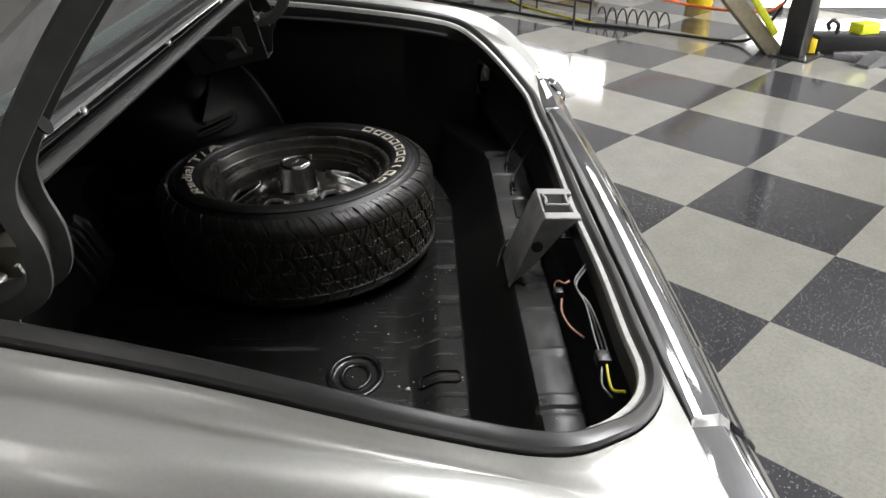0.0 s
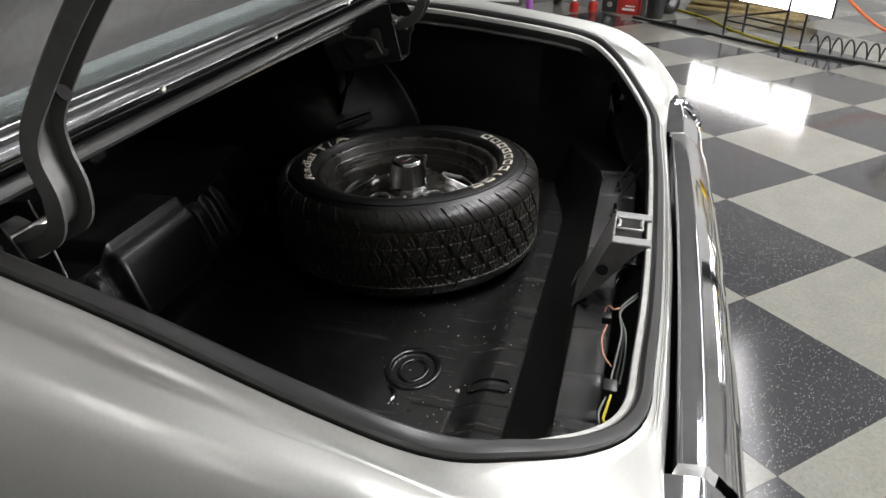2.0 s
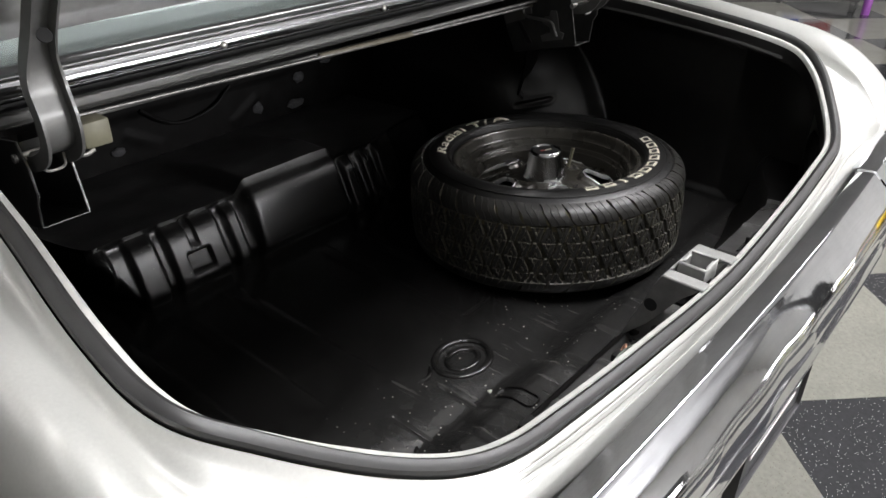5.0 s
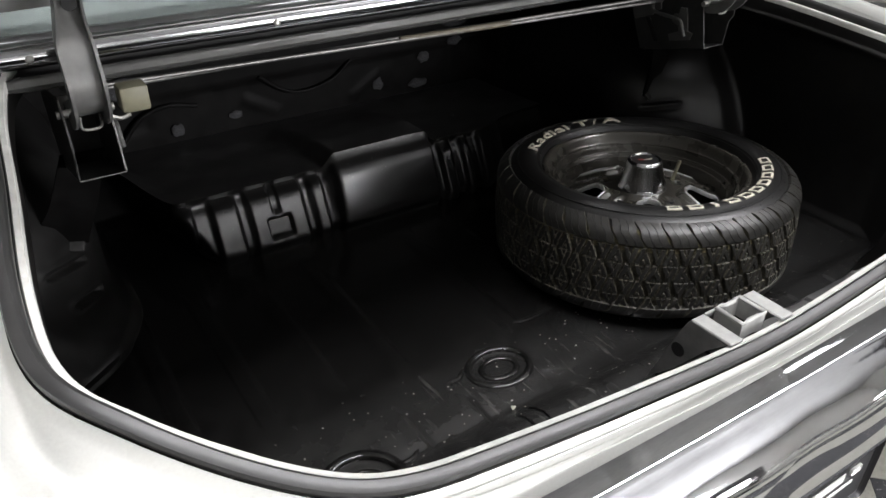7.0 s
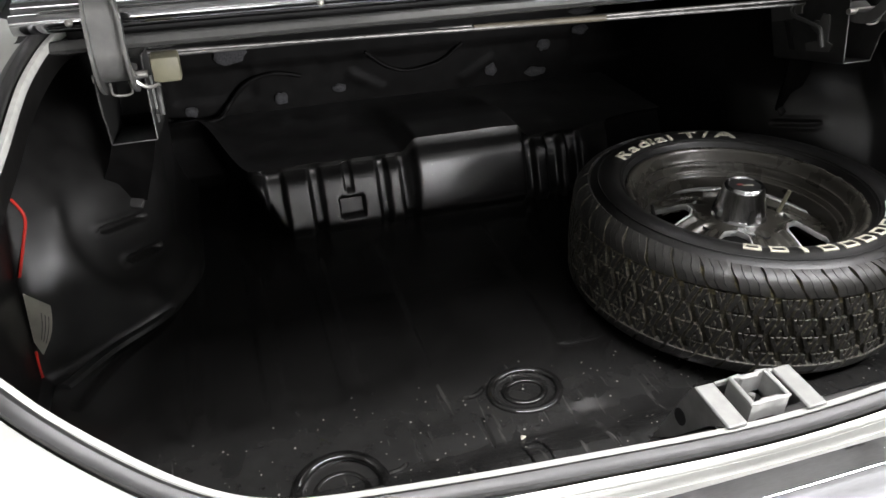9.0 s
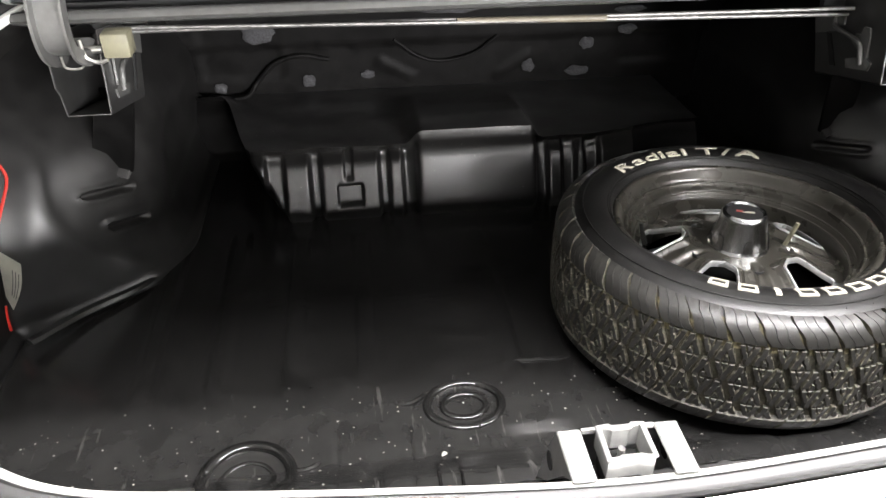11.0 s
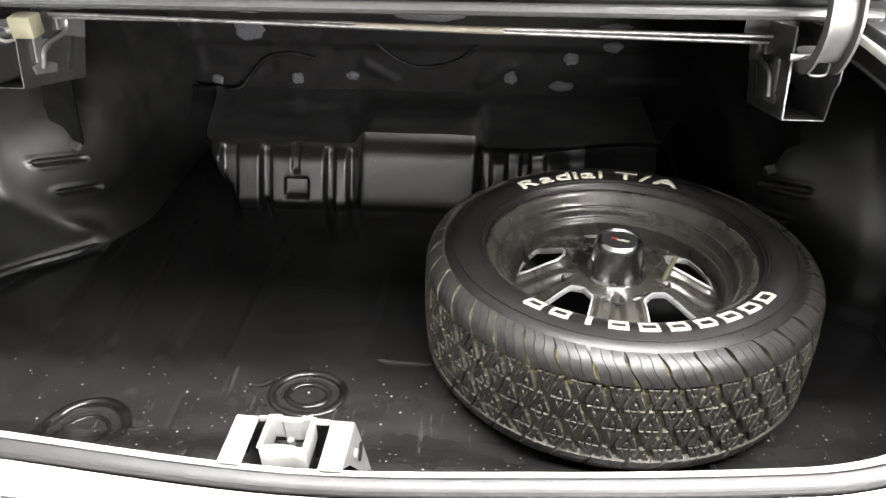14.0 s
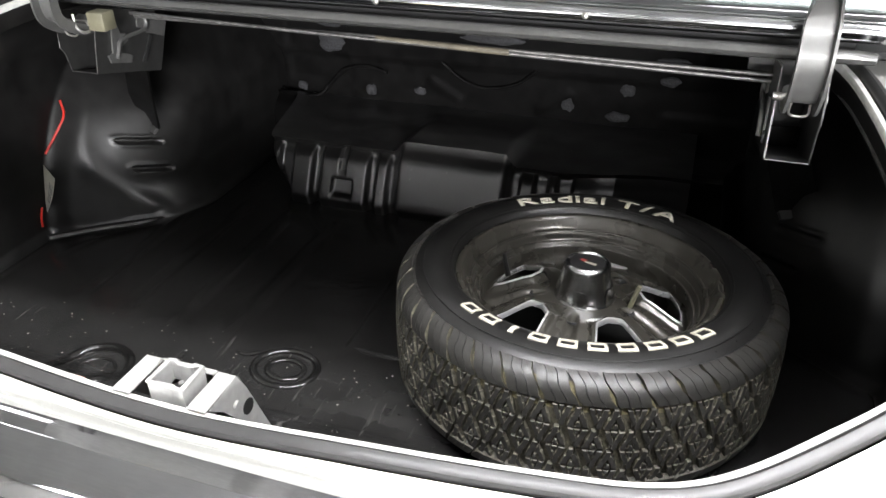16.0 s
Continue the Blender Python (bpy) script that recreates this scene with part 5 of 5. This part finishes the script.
# maker's word: plain hollow bars of the letters' size
for k in range(10):
    a = radians(-35.5 - 9.35 * (k + 0.5))
    half = radians(3.15 if k not in (7,) else 0.9)
    edge = 0.0040 / 0.25

    def bar_ring(da, dr, lift):
        rs = [0.2405 + dr, 0.2480, 0.2555, 0.2625 - dr]
        out = [(rs[0], a - half + da + (2 * half - 2 * da) * q / 4) for q in range(4)] + [(r, a + half - da) for r in rs[:3]] + [(rs[3], a + half - da - (2 * half - 2 * da) * q / 4) for q in range(4)] + [(r, a - half + da) for r in rs[:0:-1]]
        return [(r * math.cos(t), r * math.sin(t), wall_z(r) + lift) for r, t in out + out[:1]]

    if k == 7:
        rings_ = [bar_ring(0, 0, -0.001), bar_ring(0, 0, 0.0018), bar_ring(half * 0.98, 0.002, 0.0019)]
    else:
        rings_ = [bar_ring(0, 0, -0.001), bar_ring(0, 0, 0.0018), bar_ring(edge, 0.0047, 0.0018), bar_ring(edge, 0.0047, -0.001)]
    part("bar", loft(rings_), LETTER, tyre, smooth=False)

# rim
rim = part("rim", revolve([(0.2130, 0.190), (0.2150, 0.197), (0.2130, 0.2005), (0.2085, 0.2010), (0.2045, 0.1985), (0.2015, 0.1930), (0.1985, 0.1850), (0.1955, 0.1790), (0.1925, 0.1762), (0.1895, 0.1750), (0.1872, 0.1725), (0.1858, 0.1670), (0.1846, 0.1610), (0.1830, 0.1580), (0.1800, 0.1568), (0.1782, 0.1545), (0.1770, 0.1510), (0.1752, 0.1488), (0.1735, 0.1475), (0.1728, 0.144), (0.1725, 0.130), (0.170, 0.10), (0.160, 0.08)], 128), WHEEL_PAINT, spare, "grey painted steel rim", angle=60)
for r, z, w in ((0.1905, 0.1752, 0.0028), (0.1815, 0.1572, 0.0022), (0.1745, 0.1480, 0.0020)):
    part("rim_bead", tube([(r * math.cos(2 * math.pi * k / 96), r * math.sin(2 * math.pi * k / 96), z) for k in range(96)], w, 8, closed=True), WHEEL_PAINT, rim)
rim.scale = (1.045, 1.045, 1.0)
part("backing", revolve([(0.19, 0.035), (0.0, 0.03)], 48), MATT_BLACK, rim)
W0 = radians(-57)
FIFTH = 2 * math.pi / 5


def sector(a):
    return (a - W0 + FIFTH / 2) % FIFTH - FIFTH / 2


def in_window(a, r):
    """Nearness to one of the five openings: below 1 is inside. Wide outside, a blunt point towards the hub."""
    x, y = r * math.sin(abs(sector(a))), r * math.cos(sector(a))
    side = (x - 0.020 - (y - 0.096) * 0.46) / 0.030
    inner = (0.090 + 0.30 * x - y) / 0.036
    outer = (r - 0.158) / 0.036
    return 1 + max(side, inner, outer)


def disc_z(a, r):
    z = 0.119 + 0.034 * ss(0.172, 0.080, r)
    w = in_window(a, r)
    z += 0.009 * ss(1.55, 1.16, w) * ss(0.168, 0.155, r)
    valley = abs(abs(sector(a)) - FIFTH / 2)
    z -= 0.008 * ss(0.14, 0.02, valley) * ss(0.06, 0.09, r) * ss(0.165, 0.15, r)
    return z


bm = bmesh.new()
NA, NR = 320, 44
gv = [[None] * NA for _ in range(NR + 1)]
for i in range(NR + 1):
    r = 0.030 + (0.1725 - 0.030) * i / NR
    for k in range(NA):
        a = 2 * math.pi * k / NA
        gv[i][k] = bm.verts.new((r * math.cos(a), r * math.sin(a), disc_z(a, r)))
for i in range(NR):
    r = 0.030 + (0.1725 - 0.030) * (i + 0.5) / NR
    for k in range(NA):
        if in_window(2 * math.pi * (k + 0.5) / NA, r) > 1.06:
            bm.faces.new((gv[i][k], gv[i][(k + 1) % NA], gv[i + 1][(k + 1) % NA], gv[i + 1][k]))
bmesh.ops.delete(bm, geom=[v for v in bm.verts if not v.link_faces], context="VERTS")
part("spoke_disc", solid(bm, 0.004), WHEEL_PAINT, rim, "grey five-spoke wheel centre", angle=60)


def window_edge(c, level, drop=0.0):
    """A ring round the opening at the given nearness."""
    out = []
    for q in range(60):
        th = 2 * math.pi * q / 60
        lo_, hi_ = 0.0, 0.09
        for _ in range(22):
            m_ = (lo_ + hi_) / 2
            px_, py_ = 0.128 * math.cos(c) + m_ * math.cos(th + c), 0.128 * math.sin(c) + m_ * math.sin(th + c)
            if in_window(math.atan2(py_, px_), math.hypot(px_, py_)) < level:
                lo_ = m_
            else:
                hi_ = m_
        px_, py_ = 0.128 * math.cos(c) + lo_ * math.cos(th + c), 0.128 * math.sin(c) + lo_ * math.sin(th + c)
        out.append((px_, py_, disc_z(math.atan2(py_, px_), math.hypot(px_, py_)) - drop))
    return out


for k in range(5):
    c = W0 + FIFTH * k
    trim = loft([[(x, y, z) for x, y, z in ring_ + ring_[:1]] for ring_ in (window_edge(c, 1.0, 0.008), window_edge(c, 0.97, 0.003), window_edge(c, 0.98, -0.0015), window_edge(c, 1.01, -0.0030), window_edge(c, 1.05, -0.0026), window_edge(c, 1.09, -0.0014), window_edge(c, 1.12, 0.002))])
    part("window_trim", trim, BRIGHT_TRIM, rim, "bright trim of a wheel opening", angle=50)
    a = c + FIFTH / 2
    part("bolt_hole", revolve([(0.0, 0.0), (0.008, 0.0), (0.010, 0.003), (0.012, 0.004), (0.013, 0.001)], 16), BLACK_STEEL, rim, at=pose(0.078 * math.cos(a), 0.078 * math.sin(a), disc_z(a, 0.078) - 0.001))
cap = part("centre_cap", revolve([(0.056, 0.146), (0.0545, 0.152), (0.0515, 0.155), (0.0495, 0.160), (0.0460, 0.178), (0.0400, 0.203), (0.0402, 0.206), (0.0395, 0.212), (0.0375, 0.2165), (0.0345, 0.2185), (0.0325, 0.2175), (0.0310, 0.2140), (0.0, 0.2135)], 48), CAP_CHROME, spare, "chrome centre cap", angle=35)
# wide notches pressed into the foot of the cap
for k in range(5):
    a = W0 + FIFTH * (k + 0.5)
    part("flute", loft([[((0.0518 - 0.20 * (z - 0.155)) * math.cos(a + d) + 0.0005 * math.cos(a), (0.0518 - 0.20 * (z - 0.155)) * math.sin(a + d) + 0.0005 * math.sin(a), z) for d in (-w, -w * 0.5, 0, w * 0.5, w)] for z, w in ((0.150, 0.30), (0.165, 0.28), (0.178, 0.22), (0.181, 0.14))]), CAP_CHROME, cap)
part("emblem_disc", revolve([(0.030, 0.2145), (0.029, 0.2155), (0.0, 0.2158)], 32), MATT_BLACK, cap)
EM = pose(0, 0, 0, 0, 0, -20)
part("emblem", boxes((-0.014, -0.003, -0.002, 0.005, 0.2156, 0.2168), bevel=0.001, seg=1, m=EM), DARK_RED, cap, "small dark red emblem")
part("emblem", boxes((-0.004, 0.016, -0.0035, -0.001, 0.2156, 0.2167), (0.002, 0.017, 0.001, 0.0022, 0.2156, 0.2166), bevel=0.0004, seg=1, m=EM), LETTER, cap)
part("bolt", tube([(0.076, -0.016, 0.135), (0.080, -0.017, 0.155), (0.091, -0.021, 0.198)], 0.0042, 8), FOAM, spare, "pale threaded bolt standing in the wheel")
part("valve", tube([(-0.150, 0.056, 0.130), (-0.157, 0.058, 0.155), (-0.160, 0.060, 0.172)], [0.0055, 0.0045, 0.0035], 8), WIRE_BLACK, spare, "black rubber valve")


# ---- a chip on the trunk floor ----
chip = thing("paint_chip", "small pale chip lying on the black trunk floor", "chip", pose(-0.165, 0.245, floor_height(-0.165, 0.245) + 0.001, 0, 0, 25))
part("flake", solid(loft([[(-0.005, -0.002, 0.0), (0.0, -0.004, 0.003), (0.006, -0.002, 0.001)], [(-0.004, 0.001, 0.002), (0.001, 0.001, 0.004), (0.005, 0.002, 0.0)], [(-0.001, 0.004, 0.0), (0.002, 0.005, 0.001), (0.004, 0.004, 0.0)]]), 0.0006), PAPER, chip)

# ---- workshop things behind the car ----
def at_floor(x, y, turn=0.0, z=0.0):
    return pose(x, y, z, 0, 0, turn)


# lit panel on a wire-legged stand; its local x runs along the panel
panel = thing("studio_light", "bright white light panel on a thin black wire stand", "light panel", at_floor(5.40, -0.945, 46.3))
for x, y in ((-0.28, -0.125), (0.28, -0.125), (-0.28, 0.125), (0.28, 0.125)):
    part("leg", tube([(x, y, 0), (x, y, 0.42)], 0.011, 8), BLACK_STEEL, panel)
for y in (-0.125, 0.125):
    part("rail", tube([(-0.28, y, 0.14), (0.28, y, 0.14)], 0.008, 6), BLACK_STEEL, panel)
    part("brace", tube([(-0.28, y, 0.30), (0.28, y, 0.16)], 0.006, 6), BLACK_STEEL, panel)
part("tray", boxes((-0.30, 0.30, -0.14, 0.14, 0.39, 0.405), bevel=0.004), BLACK_STEEL, panel)
part("frame", boxes((-0.60, 0.62, 0.02, 0.06, 0.29, 0.60), bevel=0.018, seg=3), BLACK_STEEL, panel)
part("diffuser", boxes((-0.59, 0.61, 0.045, 0.066, 0.30, 0.59), bevel=0.009), PANEL_LIGHT, panel, "glowing white diffuser")

post = thing("lift_post", "black steel lift post bolted to the floor", "lift post", at_floor(4.13, -2.50, 44))
part("column", boxes((-0.075, 0.075, -0.09, 0.09, 0.012, 2.9), bevel=0.008), BLACK_STEEL, post)
part("base_plate", boxes((-0.16, 0.12, -0.16, 0.16, 0.0, 0.012), bevel=0.003), BLACK_STEEL, post)
for x, y in ((-0.125, -0.13), (-0.125, 0.13), (0.09, 0.13), (0.09, -0.13)):
    part("bolt", revolve([(0.016, 0.012), (0.016, 0.024), (0.009, 0.026), (0.009, 0.045), (0.0, 0.045)], 8), STEEL, post, at=pose(x, y, 0))
part("label_plate", boxes((-0.06, 0.06, -0.0925, -0.0905, 0.10, 0.16)), YELLOW, post)

arm_ = thing("support_beam", "tan steel lift arm with a lime pad leaning on the post", "beam")
part("beam", boxes((-0.07, 0.07, -0.055, 0.055, -0.02, 0.95), bevel=0.01, m=pose(4.22, -2.38, 0.01, -46, 0, 0)), material("tan_paint", (0.33, 0.29, 0.2), 0.5, grain=(20, 0.15)), arm_)
part("pad", boxes((-0.075, -0.045, -0.095, -0.045, 0.10, 0.46), bevel=0.012, m=pose(4.18, -2.34, 0.03, -40, 0, 0)), LIME, arm_, "lime yellow rubber pad")

beam = thing("lift_runway", "low black steel lift runway on the floor", "lift runway", at_floor(4.28, -3.55, 4))
part("runway", boxes((-0.10, 0.10, -0.95, 0.90, 0.03, 0.14), bevel=0.006), BLACK_STEEL, beam)
part("foot", boxes((-0.08, 0.08, -0.9, -0.8, 0, 0.03)), BLACK_STEEL, beam)
part("foot", boxes((-0.08, 0.08, 0.75, 0.85, 0, 0.03)), BLACK_STEEL, beam)
part("hook", tube(smooth_path([(0.0, 0.72, 0.14), (0.0, 0.72, 0.20), (0.0, 0.76, 0.235), (0.0, 0.80, 0.21), (0.0, 0.78, 0.17)], 5), 0.016, 8), BLACK_STEEL, beam)
part("stop_block", boxes((-0.10, -0.02, 0.91, 0.96, 0.02, 0.12), bevel=0.005), YELLOW, beam)
block = thing("yellow_block", "bright lime yellow foam block on the black runway", "foam block", pose(4.26, -3.05, 0.141, 0, 0, 20))
part("block", boxes((-0.06, 0.06, -0.09, 0.09, 0, 0.075), bevel=0.008), LIME, block)
chock = thing("wheel_chock", "grey rubber wheel chock on the floor", "wheel chock", at_floor(3.86, -2.93, 30))
part("wedge", loft([[(-0.05, -0.11, 0), (-0.05, 0.11, 0), (-0.05, 0.11, 0.02), (-0.05, -0.05, 0.085), (-0.05, -0.11, 0.085)], [(0.05, -0.11, 0), (0.05, 0.11, 0), (0.05, 0.11, 0.02), (0.05, -0.05, 0.085), (0.05, -0.11, 0.085)]], True, True), material("grey_rubber", (0.12, 0.12, 0.12), 0.6, grain=(40, 0.2)), chock)

# unseen copies added behind the car, to brighten and colour what the chrome mirrors
copy_thing(panel, at_floor(1.15, -2.75, 8))
copy_thing(panel, at_floor(-0.75, -3.2, -14))
copy_thing(post, at_floor(0.25, -2.9, 20))
tagged(copy_thing(block, at_floor(0.05, -1.75, 30)), "bright lime yellow foam block added on the unseen floor behind the car", "foam block")

bar_thing = thing("light_bar", "long white glowing light bar low by the wall", "light bar", at_floor(5.7, -3.75, 4))
part("tube", boxes((-0.02, 0.03, -1.0, 0.95, 0.06, 0.26), bevel=0.015), PANEL_LIGHT, bar_thing)
part("foot", boxes((-0.03, 0.05, -0.9, -0.8, 0, 0.06)), BLACK_STEEL, bar_thing)
part("foot", boxes((-0.03, 0.05, 0.7, 0.8, 0, 0.06)), BLACK_STEEL, bar_thing)

bucket = thing("yellow_bin", "yellow plastic bin with dark bands standing on the floor", "bin", at_floor(6.0, -2.42, 10))
part("body", revolve([(0.0, 0.0), (0.115, 0.0), (0.12, 0.01), (0.135, 0.42), (0.138, 0.43), (0.13, 0.43)], 32), YELLOW, bucket)
part("band", revolve([(0.1275, 0.115), (0.1285, 0.118), (0.1295, 0.135), (0.1285, 0.138)], 32), BLACK_STEEL, bucket)
part("band", revolve([(0.130, 0.185), (0.131, 0.188), (0.132, 0.20), (0.131, 0.203)], 32), BLACK_STEEL, bucket)


def cable(name, pts, r, mat, label, cat="cable"):
    c = thing(name, label, cat)
    part("jacket", tube(smooth_path(pts, 8), r, 8), mat, c)
    return c


cable("air_hose", [(6.05, 0.1, 0.012), (5.6, -0.5, 0.012), (5.15, -1.05, 0.012), (4.95, -1.45, 0.012), (4.70, -1.85, 0.012), (4.53, -2.11, 0.012), (4.42, -2.28, 0.05), (4.36, -2.40, 0.22), (4.30, -2.47, 0.45)], 0.012, WIRE_BLACK, "black rubber air hose lying on the floor", "hose")
cable("floor_cable", [(6.9, -0.1, 0.008), (6.3, -0.55, 0.008), (5.8, -0.75, 0.008), (5.35, -1.05, 0.008), (5.10, -1.25, 0.008)], 0.008, WIRE_YELLOW, "yellow cable lying on the floor")
cable("extension_cable", [(5.2, -0.9, 0.95), (4.8, -1.28, 0.55), (4.60, -1.55, 0.335), (4.55, -1.72, 0.29), (4.45, -2.0, 0.26), (4.35, -2.33, 0.27), (4.30, -2.42, 0.34)], 0.011, ORANGE, "bright orange extension cable hanging to the post")
coil = []
for k in range(7 * 16):
    u = k / (7 * 16)
    a = 2 * math.pi * k / 16
    coil.append((5.15 - 0.25 * u + 0.05 * math.cos(a), -1.28 - 0.55 * u, 0.075 + 0.062 * math.sin(a)))
c_ = thing("coiled_hose", "dark coiled air hose on the floor", "hose")
part("coil", tube(coil, 0.007, 6), WIRE_BLACK, c_)

cab = thing("tool_cabinet", "black steel rolling tool cabinet on casters", "cabinet", at_floor(6.75, 0.42, 2))
part("body", boxes((-0.30, 0.30, -0.52, 0.52, 0.14, 0.95), bevel=0.012), BLACK_STEEL, cab)
for k in range(4):
    d = part("drawer", boxes((-0.312, -0.298, -0.49, 0.49, 0.17 + 0.19 * k, 0.34 + 0.19 * k), bevel=0.004), BLACK_STEEL, cab)
    part("handle", boxes((-0.328, -0.312, -0.42, 0.42, 0.315 + 0.19 * k, 0.33 + 0.19 * k), bevel=0.004), STEEL, d)
for x in (-0.24, 0.24):
    for y in (-0.46, 0.46):
        part("caster", tube([(x, y - 0.02, 0.065), (x, y + 0.02, 0.065)], 0.065, 20), RUBBER, cab)
        part("fork", boxes((x - 0.03, x + 0.03, y - 0.028, y + 0.028, 0.10, 0.14)), STEEL, cab)


def bottle(at):
    b = thing("red_bottle", "small red bottle with a white cap on the floor", "bottle", at, "red bottles")
    part("body", revolve([(0.0, 0.0), (0.040, 0.0), (0.042, 0.01), (0.042, 0.075), (0.018, 0.10)], 20), RED, b)
    part("cap", revolve([(0.02, 0.098), (0.02, 0.125), (0.0, 0.127)], 16), WHITE, b)
    return b


b0 = bottle(at_floor(6.19, 0.66))
copy_thing(b0, at_floor(6.27, 0.49))
kb = thing("speaker_box", "small black box with a round knob", "box", at_floor(6.36, 0.34, 3))
part("case", boxes((-0.06, 0.06, -0.07, 0.07, 0, 0.135), bevel=0.006), BLACK_STEEL, kb)
part("knob", revolve([(0.025, 0.0), (0.022, 0.012), (0.0, 0.014)], 18), STEEL, kb, at=pose(-0.06, 0, 0.07, 0, -90, 0))
cr = thing("red_crate", "red plastic carton with white print on the floor", "carton", at_floor(6.30, 0.15, -14))
part("carton", boxes((-0.07, 0.07, -0.10, 0.10, 0, 0.16), bevel=0.005), RED, cr)
part("print", boxes((-0.0725, -0.0705, -0.07, 0.05, 0.035, 0.055)), WHITE, cr)
part("print", boxes((-0.0725, -0.0705, -0.07, 0.02, 0.07, 0.082)), WHITE, cr)
sp = thing("grey_post", "slim grey steel shelf upright", "shelf upright", at_floor(6.22, 0.02))
part("upright", boxes((-0.02, 0.02, -0.02, 0.02, 0, 1.3), bevel=0.003), BRACKET_PAINT, sp)
bn = thing("black_bin", "black plastic bin on the floor", "bin", at_floor(6.16, -0.09))
part("bin", revolve([(0.0, 0.0), (0.07, 0.0), (0.075, 0.01), (0.085, 0.34), (0.08, 0.34), (0.07, 0.02), (0.0, 0.02)], 24), BLACK_STEEL, bn)
b2 = thing("black_bag", "black bag slumped on the floor", "bag", at_floor(6.45, -0.20, 20))
bm = bmesh.new()
bmesh.ops.create_icosphere(bm, subdivisions=3, radius=1)
for v in bm.verts:
    k = 1 + 0.18 * noise.noise(v.co * 2.3)
    v.co = Vector((v.co.x * 0.09 * k, v.co.y * 0.11 * k, max(0.0, (v.co.z + 0.8) * 0.11 * k)))
part("bag", bm, BLACK_STEEL, b2)
TAN = material("tan_board", (0.42, 0.33, 0.16), 0.6, grain=(20, 0.25))


def board(at, label):
    b = thing("board", label, "board", at, "stack of boards")
    part("plank", boxes((-0.14, 0.14, -0.55, 0.55, 0, 0.028), bevel=0.004), TAN, b)
    return b


bd = board(at_floor(6.75, -0.95, -18), "long tan wooden board lying on the floor")
for k in range(1, 5):
    copy_thing(bd, at_floor(6.77 + 0.03 * (k % 2), -0.95 - 0.03 * k, -18 + 3 * (-1) ** k, 0.029 * k))
pb = thing("poster_board", "white framed poster board with red and blue shapes", "poster", at_floor(5.95, 1.45, 8))
part("frame", boxes((-0.02, 0.02, -0.32, 0.32, 0.06, 0.75), bevel=0.006), BRACKET_PAINT, pb)
part("sheet", boxes((-0.024, -0.0205, -0.29, 0.29, 0.09, 0.72)), WHITE, pb)
BLUE = material("blue_print", (0.05, 0.12, 0.5), 0.5, grain=(40, 0.1))
part("shape", boxes((-0.0275, -0.0245, -0.12, 0.10, 0.14, 0.22), bevel=0.001, m=pose(0, 0, 0, 12, 0, 0)), RED, pb)
part("shape", boxes((-0.0275, -0.0245, 0.10, 0.24, 0.11, 0.15), bevel=0.001), BLUE, pb)
part("shape", boxes((-0.0275, -0.0245, -0.02, 0.16, 0.23, 0.25), bevel=0.001), BLUE, pb)
for y in (-0.28, 0.28):
    part("foot", boxes((-0.12, 0.12, y - 0.02, y + 0.02, 0, 0.06), bevel=0.005), BRACKET_PAINT, pb)
# unseen bin and cabinet copies added behind the car for the bumper to mirror
copy_thing(bucket, at_floor(-0.95, -2.1, 40))
copy_thing(cab, at_floor(1.75, -3.3, 80))
pu = thing("purple_bottle", "purple plastic bottle on the floor", "bottle", at_floor(5.85, 1.04))
part("body", revolve([(0.0, 0.0), (0.03, 0.0), (0.032, 0.01), (0.032, 0.20), (0.014, 0.24)], 18), material("purple_plastic", (0.28, 0.08, 0.36), 0.4, grain=(30, 0.1)), pu)
part("cap", revolve([(0.015, 0.238), (0.015, 0.27), (0.0, 0.272)], 14), WHITE, pu)
# ---- floor tiles ----
TILE = 0.61
T0 = Vector((1.5594, -0.8963, 0))
TU, TV = Vector((-0.70364, -0.71056, 0)), Vector((0.71056, -0.70364, 0))
_t = bmesh.new()
box(_t, 0.0006, TILE - 0.0006, 0.0006, TILE - 0.0006, -0.004, 0.0)
dark_mesh = finish("floor_tile", _t.copy(), DARK_TILE, False)
pale_mesh = finish("floor_tile", _t, PALE_TILE, False)
rest = {0: bmesh.new(), 1: bmesh.new()}
turn = math.atan2(TU.y, TU.x)
for i in range(-26, 27):
    for j in range(-26, 27):
        c = T0 + TU * TILE * i + TV * TILE * j
        mid = c + (TU + TV) * TILE / 2
        if not (X0 < mid.x < X1 - 0.0 and Y0 < mid.y < Y1):
            continue
        m = Matrix.Translation((c.x, c.y, 0)) @ Matrix(((TU.x, TV.x, 0, 0), (TU.y, TV.y, 0, 0), (0, 0, 1, 0), (0, 0, 0, 1)))
        dark = (i + j) % 2 == 0
        if -0.3 < mid.x < 7.4 and -3.6 < mid.y < 2.6:
            ob = new("tile", dark_mesh if dark else pale_mesh)
            ob.parent = floor
            ob.matrix_basis = m
        else:
            box(rest[1 if dark else 0], 0.0006, TILE - 0.0006, 0.0006, TILE - 0.0006, -0.004, 0.0, m=m)
for k, mat in ((0, PALE_TILE), (1, DARK_TILE)):
    tagged(part("far_tiles", rest[k], mat, floor, smooth=False), kind="stuff")
